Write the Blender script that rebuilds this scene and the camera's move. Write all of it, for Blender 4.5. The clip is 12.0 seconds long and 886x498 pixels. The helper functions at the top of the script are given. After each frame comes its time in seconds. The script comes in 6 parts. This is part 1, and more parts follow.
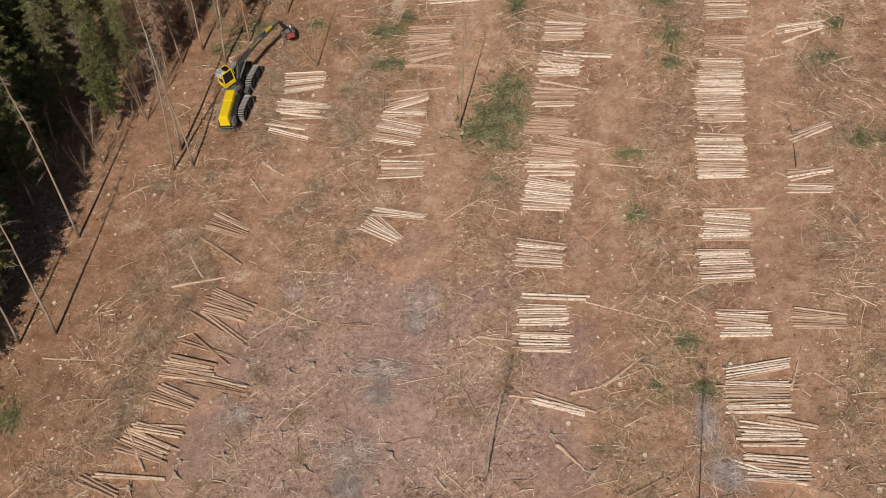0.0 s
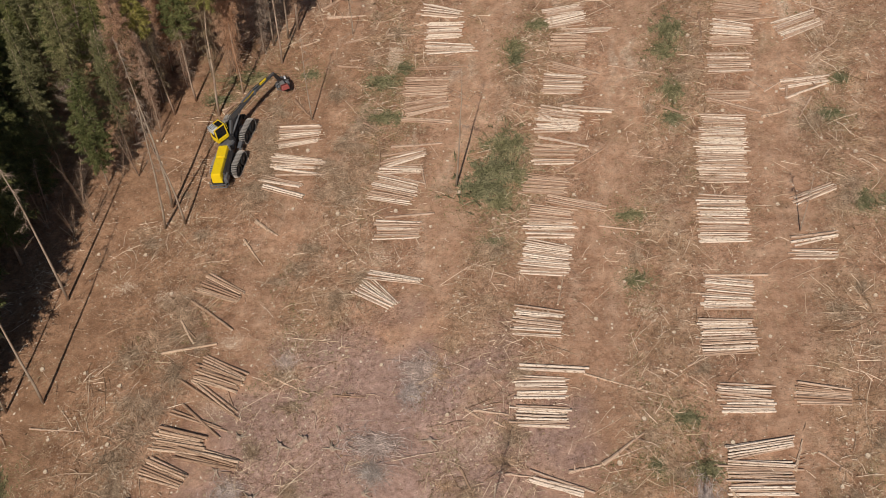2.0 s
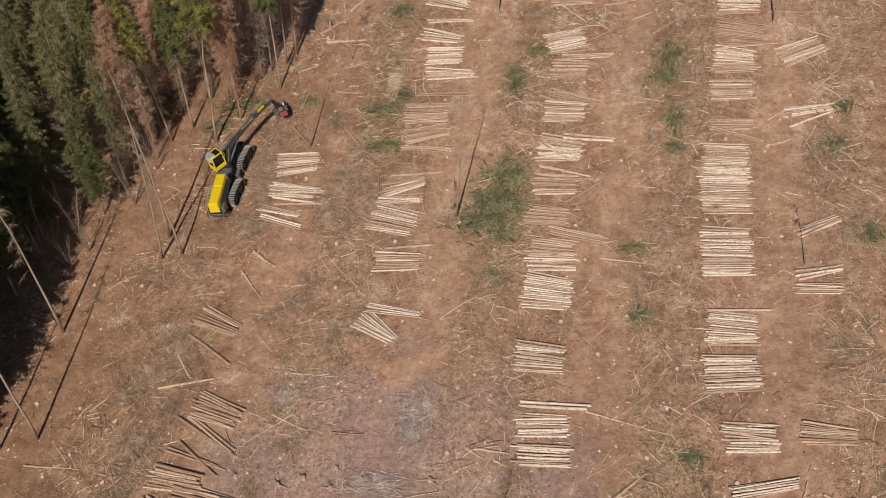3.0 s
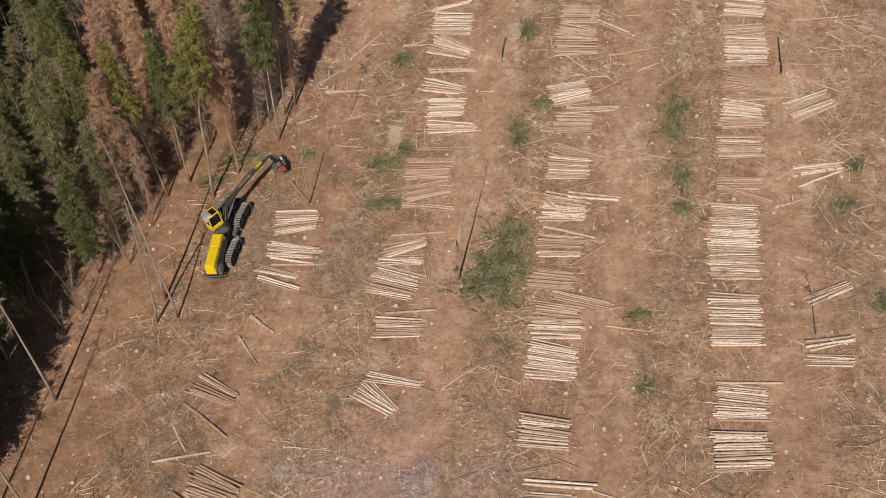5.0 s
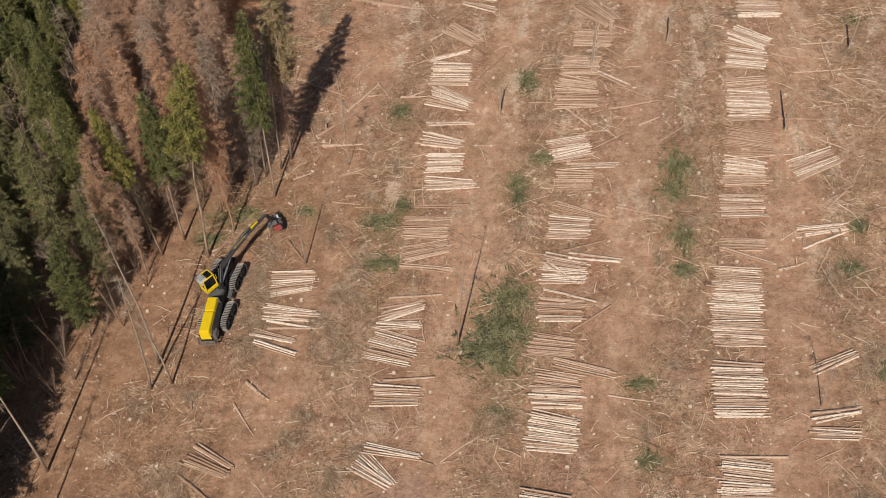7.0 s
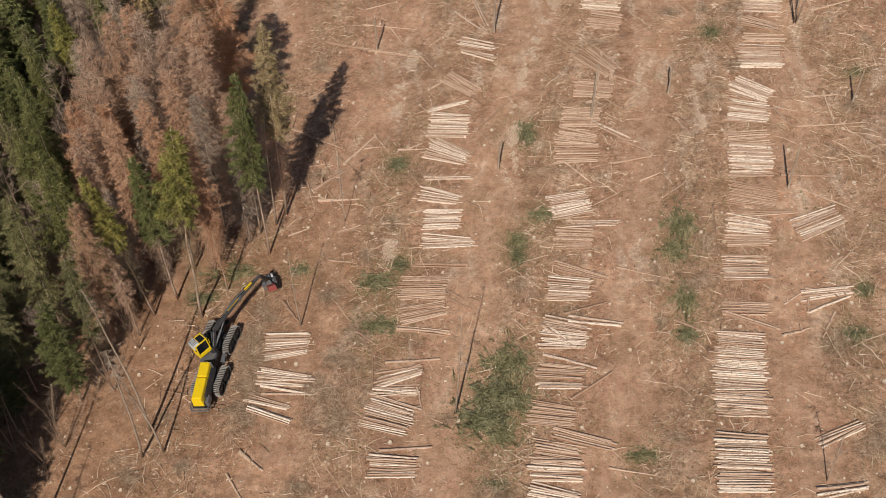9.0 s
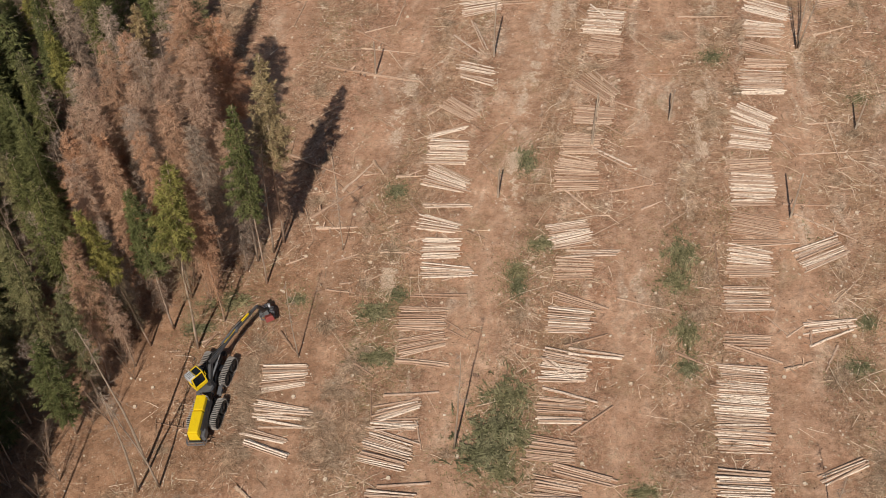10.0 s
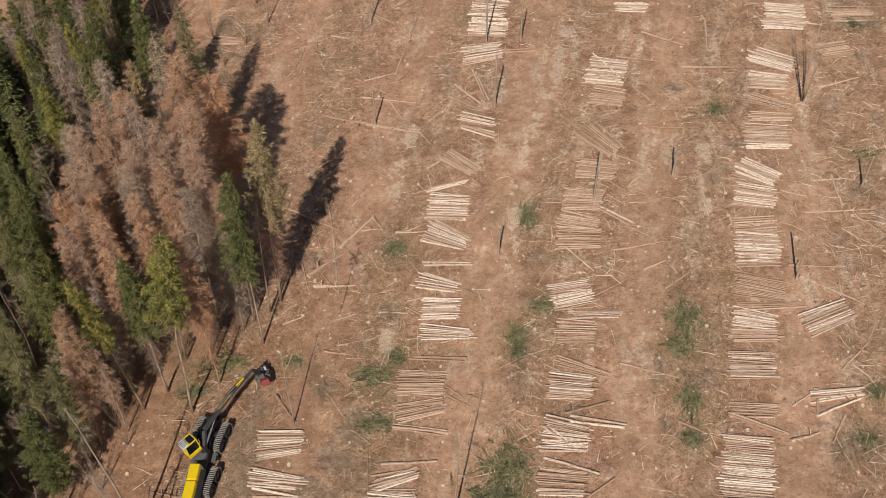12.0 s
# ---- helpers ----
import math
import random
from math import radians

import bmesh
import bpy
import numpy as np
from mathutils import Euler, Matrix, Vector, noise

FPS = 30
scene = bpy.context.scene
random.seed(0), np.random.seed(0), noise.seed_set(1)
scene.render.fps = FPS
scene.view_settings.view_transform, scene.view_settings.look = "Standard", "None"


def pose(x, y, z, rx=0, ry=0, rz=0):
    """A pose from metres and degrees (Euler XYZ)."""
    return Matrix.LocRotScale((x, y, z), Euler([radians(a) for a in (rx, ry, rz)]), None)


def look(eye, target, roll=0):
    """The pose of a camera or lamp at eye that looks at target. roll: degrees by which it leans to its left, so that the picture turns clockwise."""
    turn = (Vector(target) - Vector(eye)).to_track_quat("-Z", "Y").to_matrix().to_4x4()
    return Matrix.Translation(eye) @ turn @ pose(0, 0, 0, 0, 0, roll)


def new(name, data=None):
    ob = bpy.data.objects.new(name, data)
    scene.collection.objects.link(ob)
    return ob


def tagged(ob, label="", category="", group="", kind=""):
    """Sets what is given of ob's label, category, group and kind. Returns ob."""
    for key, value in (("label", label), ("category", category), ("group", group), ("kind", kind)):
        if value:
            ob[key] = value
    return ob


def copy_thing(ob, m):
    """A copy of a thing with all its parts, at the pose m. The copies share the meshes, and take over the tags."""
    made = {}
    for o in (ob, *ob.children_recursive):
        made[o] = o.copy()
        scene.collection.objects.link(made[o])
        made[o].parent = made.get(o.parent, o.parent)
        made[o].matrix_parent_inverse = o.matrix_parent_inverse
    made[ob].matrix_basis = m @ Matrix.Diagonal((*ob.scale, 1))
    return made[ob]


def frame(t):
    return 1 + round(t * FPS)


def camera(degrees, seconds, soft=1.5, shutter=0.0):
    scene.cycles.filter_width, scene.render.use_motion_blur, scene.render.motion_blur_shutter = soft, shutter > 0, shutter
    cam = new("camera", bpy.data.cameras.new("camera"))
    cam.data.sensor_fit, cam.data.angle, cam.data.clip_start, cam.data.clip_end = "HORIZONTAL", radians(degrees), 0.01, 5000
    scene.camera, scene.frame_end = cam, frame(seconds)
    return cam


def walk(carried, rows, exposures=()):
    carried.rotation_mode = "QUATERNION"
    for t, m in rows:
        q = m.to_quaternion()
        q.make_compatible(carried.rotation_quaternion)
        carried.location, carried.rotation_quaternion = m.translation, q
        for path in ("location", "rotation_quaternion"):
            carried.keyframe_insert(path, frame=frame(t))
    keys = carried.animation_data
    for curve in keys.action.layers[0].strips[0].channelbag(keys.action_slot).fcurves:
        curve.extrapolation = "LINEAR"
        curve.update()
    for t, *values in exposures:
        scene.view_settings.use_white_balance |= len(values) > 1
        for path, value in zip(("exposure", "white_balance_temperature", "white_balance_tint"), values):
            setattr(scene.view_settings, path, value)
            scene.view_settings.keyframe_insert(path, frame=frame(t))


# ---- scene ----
# A felled spruce stand on a gentle side slope, seen from a climbing drone.
cam = camera(45.0, 12.0, soft=0.75)
PATH = [
    (0.0, 0.0, 0.0, 58.5, 39.678, 0.333, -0.402),
    (0.5, 0.123, 1.078, 58.929, 39.717, 0.347, -0.374),
    (1.0, 0.242, 2.212, 59.32, 39.739, 0.363, -0.35),
    (1.5, 0.336, 3.315, 59.721, 39.76, 0.369, -0.327),
    (2.0, 0.407, 4.431, 60.08, 39.809, 0.362, -0.316),
    (2.5, 0.421, 5.555, 60.407, 39.867, 0.342, -0.296),
    (3.0, 0.411, 6.687, 60.758, 39.916, 0.324, -0.288),
    (5.0, 0.233, 11.38, 62.297, 39.985, 0.262, -0.306),
    (5.5, 0.203, 12.438, 62.774, 40.042, 0.261, -0.328),
    (6.0, 0.212, 13.434, 63.242, 40.114, 0.263, -0.349),
    (6.5, 0.233, 14.471, 63.657, 40.189, 0.275, -0.404),
    (7.0, 0.27, 15.499, 64.084, 40.272, 0.277, -0.437),
    (9.0, 0.407, 19.656, 65.632, 40.641, 0.23, -0.48),
    (9.5, 0.451, 20.657, 65.971, 40.761, 0.201, -0.449),
    (10.0, 0.499, 21.656, 66.315, 40.907, 0.173, -0.417),
    (10.5, 0.532, 22.627, 66.698, 41.053, 0.164, -0.403),
    (11.0, 0.597, 23.622, 67.054, 41.199, 0.163, -0.373),
    (11.5, 0.66, 24.612, 67.412, 41.342, 0.164, -0.31),
    (12.0, 0.736, 25.567, 67.768, 41.495, 0.176, -0.255),
]
walk(cam, [(t, pose(x, y, z, rx, ry, rz)) for t, x, y, z, rx, ry, rz in PATH], [(0.0, -0.28), (3.0, -0.28), (7.0, -0.19), (12.0, -0.18)])

# ---- light ----
SUN_HEADING, SUN_HEIGHT = 190.2, 44.6
world = bpy.data.worlds.new("sky")
scene.world = world
world.use_nodes = True
sky = world.node_tree.nodes.new("ShaderNodeTexSky")
sky.sky_type, sky.sun_disc = "NISHITA", False
sky.sun_elevation, sky.sun_rotation = radians(SUN_HEIGHT), radians(SUN_HEADING)
world.node_tree.links.new(sky.outputs[0], world.node_tree.nodes["Background"].inputs[0])
world.node_tree.nodes["Background"].inputs[1].default_value = 0.052
sun = new("sun", bpy.data.lights.new("sun", "SUN"))
sun.data.energy, sun.data.angle, sun.data.color = 4.3, radians(0.55), (1.0, 0.925, 0.83)
a, e = radians(SUN_HEADING), radians(SUN_HEIGHT)
sun.matrix_world = look((200 * math.sin(a) * math.cos(e), 60 + 200 * math.cos(a) * math.cos(e), 200 * math.sin(e)), (0, 60, 0))


# ---- the lie of the land ----
def easing(v, reach=75.0, tail=60.0):
    if abs(v) <= reach:
        return v
    return math.copysign(reach + tail * (1 - math.exp(-(abs(v) - reach) / tail)), v)


def height(x, y):
    """The slope of the hillside and its small swells."""
    z = 0.1069 * easing(x) + 0.011 * easing(y - 70, 90) + 0.77
    near = 1.0 / (1.0 + (max(0.0, math.hypot(x, y - 70) - 90) / 60) ** 2)
    z += near * 0.16 * noise.noise((x * 0.11, y * 0.11, 3.1))
    return z + near * 0.05 * noise.noise((x * 0.55, y * 0.55, 7.7))


# the felling row's own axes: across (u) and along (v)
ROW = radians(10.6)


def across(x, y):
    return x * math.cos(ROW) - (y - 60) * math.sin(ROW)


EDGE = [(0, -32), (30, -30), (43, -28.5), (52, -27.5), (59, -23.5), (66, -20.5), (73, -15.5), (78, -12.6), (82, -13.2), (87, -19),
        (93, -21.5), (100, -25), (110, -27), (122, -24), (150, -22), (400, -22)]


def forest_edge(y):
    for (y0, x0), (y1, x1) in zip(EDGE, EDGE[1:]):
        if y < y1:
            return x0 + (x1 - x0) * max(0.0, (y - y0) / (y1 - y0))
    return EDGE[-1][1]


# ---- materials ----
class Shade:
    """A node material under construction."""

    def __init__(self, name, rough=0.8, metal=0.0, spec=0.3):
        self.m = bpy.data.materials.new(name)
        self.m.use_nodes = True
        self.t = self.m.node_tree
        self.b = self.t.nodes["Principled BSDF"]
        self.b.inputs["Roughness"].default_value = rough
        self.b.inputs["Metallic"].default_value = metal
        self.b.inputs["Specular IOR Level"].default_value = spec

    def node(self, kind, **values):
        n = self.t.nodes.new("ShaderNode" + kind)
        for k, v in values.items():
            if k.startswith("i_"):
                n.inputs[k[2:].replace("_", " ")].default_value = v
            else:
                setattr(n, k, v)
        return n

    def link(self, a, b):
        self.t.links.new(a, b)

    def place(self):
        return self.node("NewGeometry").outputs["Position"]

    def local(self):
        return self.node("TexCoord").outputs["Object"]

    def noise(self, scale, detail=4.0, rough=0.55, at=None, stretch=None):
        n = self.node("TexNoise", i_Scale=scale, i_Detail=detail, i_Roughness=rough)
        at = at or self.place()
        if stretch:
            m = self.node("Mapping")
            m.inputs["Scale"].default_value = stretch
            self.link(at, m.inputs[0])
            at = m.outputs[0]
        self.link(at, n.inputs["Vector"])
        return n.outputs["Fac"]

    def ramp(self, fac, *stops):
        n = self.node("ValToRGB")
        el = n.color_ramp.elements
        while len(el) < len(stops):
            el.new(0.5)
        for s, (p, c) in zip(el, stops):
            s.position = p
            s.color = (*c, 1) if isinstance(c, tuple) else (c, c, c, 1)
        self.link(fac, n.inputs[0])
        return n.outputs[0]

    def sum(self, a, b, how="ADD", clamp=False):
        n = self.node("Math", operation=how, use_clamp=clamp)
        for i, v in enumerate((a, b)):
            if isinstance(v, (int, float)):
                n.inputs[i].default_value = v
            else:
                self.link(v, n.inputs[i])
        return n.outputs[0]

    def mix(self, fac, a, b, how="MIX"):
        n = self.node("Mix", data_type="RGBA", blend_type=how)
        for i, v in ((0, fac), (6, a), (7, b)):
            if isinstance(v, (int, float)):
                n.inputs[i].default_value = v
            elif isinstance(v, tuple):
                n.inputs[i].default_value = (*v, 1)
            else:
                self.link(v, n.inputs[i])
        return n.outputs[2]

    def bump(self, fac, strength, distance):
        n = self.node("Bump", i_Strength=strength, i_Distance=distance)
        self.link(fac, n.inputs["Height"])
        self.link(n.outputs[0], self.b.inputs["Normal"])

    def done(self, colour):
        if isinstance(colour, tuple):
            self.b.inputs["Base Color"].default_value = (*colour, 1)
        else:
            self.link(colour, self.b.inputs["Base Color"])
        return self.m


def ground_material():
    s = Shade("forest_soil", 0.95, spec=0.1)
    p = s.place()
    xyz = s.node("SeparateXYZ")
    s.link(p, xyz.inputs[0])
    x, y = xyz.outputs[0], xyz.outputs[1]
    wob = s.noise(0.16, 3)
    u = s.sum(s.sum(x, math.cos(ROW), "MULTIPLY"), s.sum(s.sum(y, -60.0), math.sin(ROW), "MULTIPLY"), "SUBTRACT")
    u = s.sum(u, s.sum(s.sum(wob, -0.5), 5.0, "MULTIPLY"))
    strip = s.sum(s.sum(s.sum(u, -9.0), 1 / 12.0, "MULTIPLY"), 0.0, "FRACT")
    trail = s.ramp(strip, (0.10, 0.0), (0.22, 1.0), (0.42, 1.0), (0.56, 0.0))
    fine, mid, big = s.noise(15.0, 4, 0.7), s.noise(0.8, 5, 0.6), s.noise(0.2, 4)
    slash = s.ramp(strip, (0.44, 0.0), (0.58, 1.0), (0.82, 1.0), (0.95, 0.15))
    soil = s.ramp(mid, (0.25, (0.240, 0.119, 0.068)), (0.5, (0.385, 0.217, 0.136)), (0.75, (0.510, 0.315, 0.208)))
    trod = s.ramp(mid, (0.25, (0.390, 0.218, 0.134)), (0.5, (0.495, 0.295, 0.187)), (0.78, (0.585, 0.385, 0.265)))
    c = s.mix(s.sum(trail, s.ramp(s.sum(y, 0.01, "MULTIPLY"), (0.48, 0.42), (0.68, 0.85)), "MULTIPLY"), soil, trod)
    # olive needle litter in the strips where the branches were dropped
    olive = s.sum(slash, s.ramp(s.noise(0.45, 6, 0.65), (0.36, 0.0), (0.60, 1.0)), "MULTIPLY")
    c = s.mix(s.sum(olive, 0.36, "MULTIPLY"), c, s.ramp(mid, (0.3, (0.250, 0.172, 0.092)), (0.7, (0.420, 0.315, 0.190))))
    # straw and dead grass
    straw = s.sum(s.ramp(s.noise(0.5, 6, 0.7), (0.5, 0.0), (0.68, 1.0)), s.ramp(s.noise(5.0, 4, 0.7), (0.4, 0.0), (0.62, 1.0)), "MULTIPLY")
    c = s.mix(s.sum(straw, 0.18, "MULTIPLY"), c, (0.58, 0.43, 0.28))
    v = s.sum(s.sum(x, math.sin(ROW), "MULTIPLY"), s.sum(y, math.cos(ROW), "MULTIPLY"))
    lane = s.node("CombineXYZ")
    s.link(s.sum(u, 0.55, "MULTIPLY"), lane.inputs[0])
    s.link(s.sum(v, 0.13, "MULTIPLY"), lane.inputs[1])
    drawn = s.sum(s.ramp(s.noise(1.0, 5, 0.6, lane.outputs[0]), (0.54, 0.0), (0.66, 1.0)), s.ramp(s.sum(y, 0.01, "MULTIPLY"), (0.5, 0.2), (0.8, 1.0)), "MULTIPLY")
    drawn = s.sum(drawn, s.ramp(s.noise(3.5, 5, 0.75), (0.35, 0.0), (0.6, 1.0)), "MULTIPLY")
    c = s.mix(s.sum(drawn, 0.85, "MULTIPLY"), c, (0.69, 0.545, 0.41))
    # moss and green seedlings, thin
    moss = s.sum(s.ramp(s.noise(0.21, 5, 0.62, stretch=(1, 1, 1.7)), (0.56, 0.0), (0.68, 1.0)), s.ramp(s.noise(3.0, 4, 0.7), (0.42, 0.0), (0.6, 1.0)), "MULTIPLY")
    c = s.mix(s.sum(moss, 0.42, "MULTIPLY"), c, (0.215, 0.185, 0.085))
    # needles turned rust red
    rust = s.ramp(s.noise(0.33, 5, 0.6, stretch=(1, 0.8, 2.3)), (0.57, 0.0), (0.72, 1.0))
    c = s.mix(s.sum(rust, 0.45, "MULTIPLY"), c, (0.38, 0.175, 0.09))
    # redder bare soil in the north-west of the clearing
    red = s.sum(s.ramp(s.sum(s.sum(y, 0.01, "MULTIPLY"), s.sum(s.sum(big, -0.5), 0.3, "MULTIPLY")), (0.74, 0.0), (0.88, 1.0)), s.ramp(s.sum(s.sum(s.sum(u, 30.0), 0.02, "MULTIPLY"), s.sum(s.sum(mid, -0.5), 0.3, "MULTIPLY")), (0.36, 1.0), (0.58, 0.0)), "MULTIPLY")
    c = s.mix(s.sum(red, 0.35, "MULTIPLY"), c, s.ramp(mid, (0.3, (0.315, 0.160, 0.095)), (0.7, (0.500, 0.290, 0.192))))
    # an older landing strewn with grey bark
    gx = s.sum(s.sum(s.sum(x, 4.5), 1 / 14.0, "MULTIPLY"), 2.0, "POWER")
    gy = s.sum(s.sum(s.sum(y, -33.0), 1 / 17.0, "MULTIPLY"), 2.0, "POWER")
    bark = s.ramp(s.sum(s.sum(gx, gy), s.sum(s.sum(big, -0.5), 2.2, "MULTIPLY")), (0.45, 1.0), (1.25, 0.0))
    grey = s.ramp(s.noise(2.4, 6, 0.75), (0.3, (0.270, 0.166, 0.138)), (0.55, (0.445, 0.298, 0.256)), (0.75, (0.60, 0.435, 0.385)))
    c = s.mix(s.sum(bark, 0.72, "MULTIPLY"), c, grey)
    # darker needle floor towards the wood
    rim = s.sum(s.sum(x, 27.0), s.sum(s.sum(y, -43.0), 0.39, "MULTIPLY"), "SUBTRACT")
    rim = s.ramp(s.sum(s.sum(rim, s.sum(s.sum(big, -0.5), 10.0, "MULTIPLY")), 1 / 20.0, "MULTIPLY"), (0.15, 1.0), (0.75, 0.0))
    rim = s.sum(rim, s.ramp(s.sum(y, 0.01, "MULTIPLY"), (0.76, 1.0), (0.86, 0.0)), "MULTIPLY")
    c = s.mix(s.sum(rim, 0.75, "MULTIPLY"), c, s.ramp(mid, (0.3, (0.200, 0.103, 0.056)), (0.7, (0.395, 0.225, 0.132))))
    # fine litter
    calm = s.sum(0.80, s.sum(trail, 0.36, "MULTIPLY"), "SUBTRACT")
    c = s.mix(calm, c, s.ramp(fine, (0.28, 0.48), (0.48, 0.97), (0.68, 1.5)), "MULTIPLY")
    c = s.mix(calm, c, s.ramp(s.noise(2.6, 5, 0.66), (0.3, 0.46), (0.48, 1.0), (0.7, 1.46)), "MULTIPLY")
    # dark scraps and pale flakes, each with an outline of its own
    for scale, low, high, tint in ((3.4, 0.625, 0.66, (0.17, 0.100, 0.06)), (5.2, 0.655, 0.69, (0.60, 0.465, 0.345))):
        scrap = s.sum(s.ramp(s.noise(scale, 2, 0.5, stretch=(1, 1.5, 1.0 + 0.3 * scale)), (low, 0.0), (high, 1.0)), s.sum(1.0, s.sum(trail, 0.5, "MULTIPLY"), "SUBTRACT"), "MULTIPLY")
        c = s.mix(s.sum(scrap, 0.75, "MULTIPLY"), c, tint)
    # tangled needles, straw and thin twigs, too small to be pieces
    rest = s.sum(1.0, s.sum(trail, 0.62, "MULTIPLY"), "SUBTRACT")
    for scale, wide, gate, tint, strength in ((2.6, 0.030, 7.0, (0.170, 0.090, 0.053), 0.8), (4.4, 0.034, 5.0, (0.170, 0.092, 0.054), 0.7),
                                              (3.1, 0.026, 6.0, (0.66, 0.49, 0.35), 0.55), (5.2, 0.030, 4.0, (0.62, 0.45, 0.32), 0.35)):
        n = s.noise(scale, 3, 0.6, stretch=(1.0, 1.25, 1.0 + 0.7 * scale))
        curl = s.ramp(s.sum(s.sum(n, -0.5), 0.0, "ABSOLUTE"), (wide * 0.35, 1.0), (wide, 0.0))
        curl = s.sum(curl, s.ramp(s.noise(gate, 2, 0.5, stretch=(1.3, 1.0, 2.0 + scale)), (0.47, 0.0), (0.54, 1.0)), "MULTIPLY")
        curl = s.sum(curl, s.ramp(s.noise(0.55, 4, 0.6, stretch=(1, 1, scale)), (0.36, 0.15), (0.58, 1.0)), "MULTIPLY")
        c = s.mix(s.sum(s.sum(curl, rest, "MULTIPLY"), strength, "MULTIPLY"), c, tint)
    c = s.mix(0.7, c, s.ramp(big, (0.3, 0.78), (0.7, 1.2)), "MULTIPLY")
    s.bump(s.sum(s.sum(fine, 0.25, "MULTIPLY"), mid), 0.6, 0.28)
    return s.done(c)


def log_material(name, pale, dark, bark, amount):
    """Stripped or barked roundwood: streaks along the stem, patches of bark, each stem a little different."""
    s = Shade(name, 0.75, spec=0.2)
    o = s.local()
    rnd = s.node("ObjectInfo").outputs["Random"]
    n = s.node("TexNoise", noise_dimensions="4D", i_Scale=5.0, i_Detail=5.0, i_Roughness=0.6)
    m = s.node("Mapping")
    m.inputs["Scale"].default_value = (0.35, 0.8, 0.8)
    s.link(o, m.inputs[0])
    s.link(m.outputs[0], n.inputs["Vector"])
    s.link(s.sum(rnd, 60.0, "MULTIPLY"), n.inputs["W"])
    shift = s.sum(s.sum(rnd, -0.55), 0.62, "MULTIPLY")
    c = s.ramp(s.sum(n.outputs["Fac"], shift), (0.30, dark), (0.66, pale))
    patch = s.node("TexNoise", noise_dimensions="4D", i_Scale=4.5, i_Detail=6.0, i_Roughness=0.7)
    m2 = s.node("Mapping")
    m2.inputs["Scale"].default_value = (3.2, 0.55, 0.55)
    s.link(o, m2.inputs[0])
    s.link(m2.outputs[0], patch.inputs["Vector"])
    s.link(s.sum(rnd, 31.0, "MULTIPLY"), patch.inputs["W"])
    c = s.mix(s.ramp(patch.outputs["Fac"], (amount, 0.0), (amount + 0.06, 1.0)), c, bark)
    knot = s.node("TexNoise", noise_dimensions="4D", i_Scale=9.0, i_Detail=2.0)
    m3 = s.node("Mapping")
    m3.inputs["Scale"].default_value = (4.0, 0.5, 0.5)
    s.link(o, m3.inputs[0])
    s.link(m3.outputs[0], knot.inputs["Vector"])
    s.link(s.sum(rnd, 17.0, "MULTIPLY"), knot.inputs["W"])
    c = s.mix(s.ramp(knot.outputs["Fac"], (0.62, 0.0), (0.68, 0.8)), c, (0.17, 0.105, 0.068))
    s.bump(n.outputs["Fac"], 0.4, 0.05)
    return s.done(c)


def streaked(name, dark, light, scale, rough=0.85, stretch=(1, 1, 0.15), island=0.0, ends=((0.72, 0.74, 0.7), (1.35, 1.22, 1.1))):
    """Bark, twigs and needles: two tones with grain, varied piece by piece."""
    s = Shade(name, rough, spec=0.15)
    n = s.noise(scale, 4, 0.6, s.local(), stretch)
    c = s.ramp(n, (0.3, dark), (0.7, light))
    if island:
        r = s.node("NewGeometry").outputs["Random Per Island"]
        c = s.mix(island, c, s.ramp(r, (0.0, 0.35), (0.5, 0.95), (1.0, 1.7)), "MULTIPLY")
        q = s.node("ObjectInfo").outputs["Random"]
        c = s.mix(0.55, c, s.ramp(q, (0.0, ends[0]), (0.5, (1.0, 1.0, 1.0)), (1.0, ends[1])), "MULTIPLY")
    return s.done(c)


def litter_material(name, *stops):
    s = Shade(name, 0.9, spec=0.1)
    r = s.node("NewGeometry").outputs["Random Per Island"]
    return s.done(s.ramp(r, *stops))


def painted(name, colour, rough=0.4, metal=0.0, dirt=0.35, mud=(0.16, 0.10, 0.06)):
    s = Shade(name, rough, metal, 0.5)
    n = s.noise(2.3, 6, 0.7, s.local())
    k = s.noise(14.0, 3, 0.6, s.local())
    f = s.ramp(s.sum(n, s.sum(k, 0.25, "MULTIPLY")), (0.62, 0.0), (0.85, dirt))
    s.link(s.sum(s.sum(f, 0.5, "MULTIPLY"), rough), s.b.inputs["Roughness"])
    return s.done(s.mix(f, colour, mud))


SOIL = ground_material()
LOG_TONES = {
    "pale": log_material("stripped_pale_wood", (0.84, 0.70, 0.565), (0.48, 0.325, 0.230), (0.30, 0.190, 0.128), 0.535),
    "faded": log_material("weathered_pink_wood", (0.62, 0.445, 0.325), (0.41, 0.26, 0.175), (0.27, 0.165, 0.105), 0.545),
    "barked": log_material("barked_wood", (0.66, 0.475, 0.335), (0.37, 0.235, 0.155), (0.17, 0.105, 0.068), 0.535),
}
CUT_FACE = streaked("sawn_face", (0.60, 0.46, 0.32), (0.88, 0.74, 0.57), 5.0, 0.8, (1, 1, 1))
BARK = streaked("spruce_bark", (0.34, 0.245, 0.180), (0.60, 0.460, 0.355), 3.0, island=0.0)
SNAG = streaked("dead_grey_stem", (0.28, 0.21, 0.155), (0.52, 0.42, 0.32), 3.0)
DEAD_TWIG = streaked("dead_twigs", (0.20, 0.135, 0.095), (0.38, 0.275, 0.205), 1.2, island=0.7)
GREEN = streaked("green_needles", (0.066, 0.076, 0.025), (0.195, 0.192, 0.074), 0.9, 0.7, (1, 1, 1), 0.55)
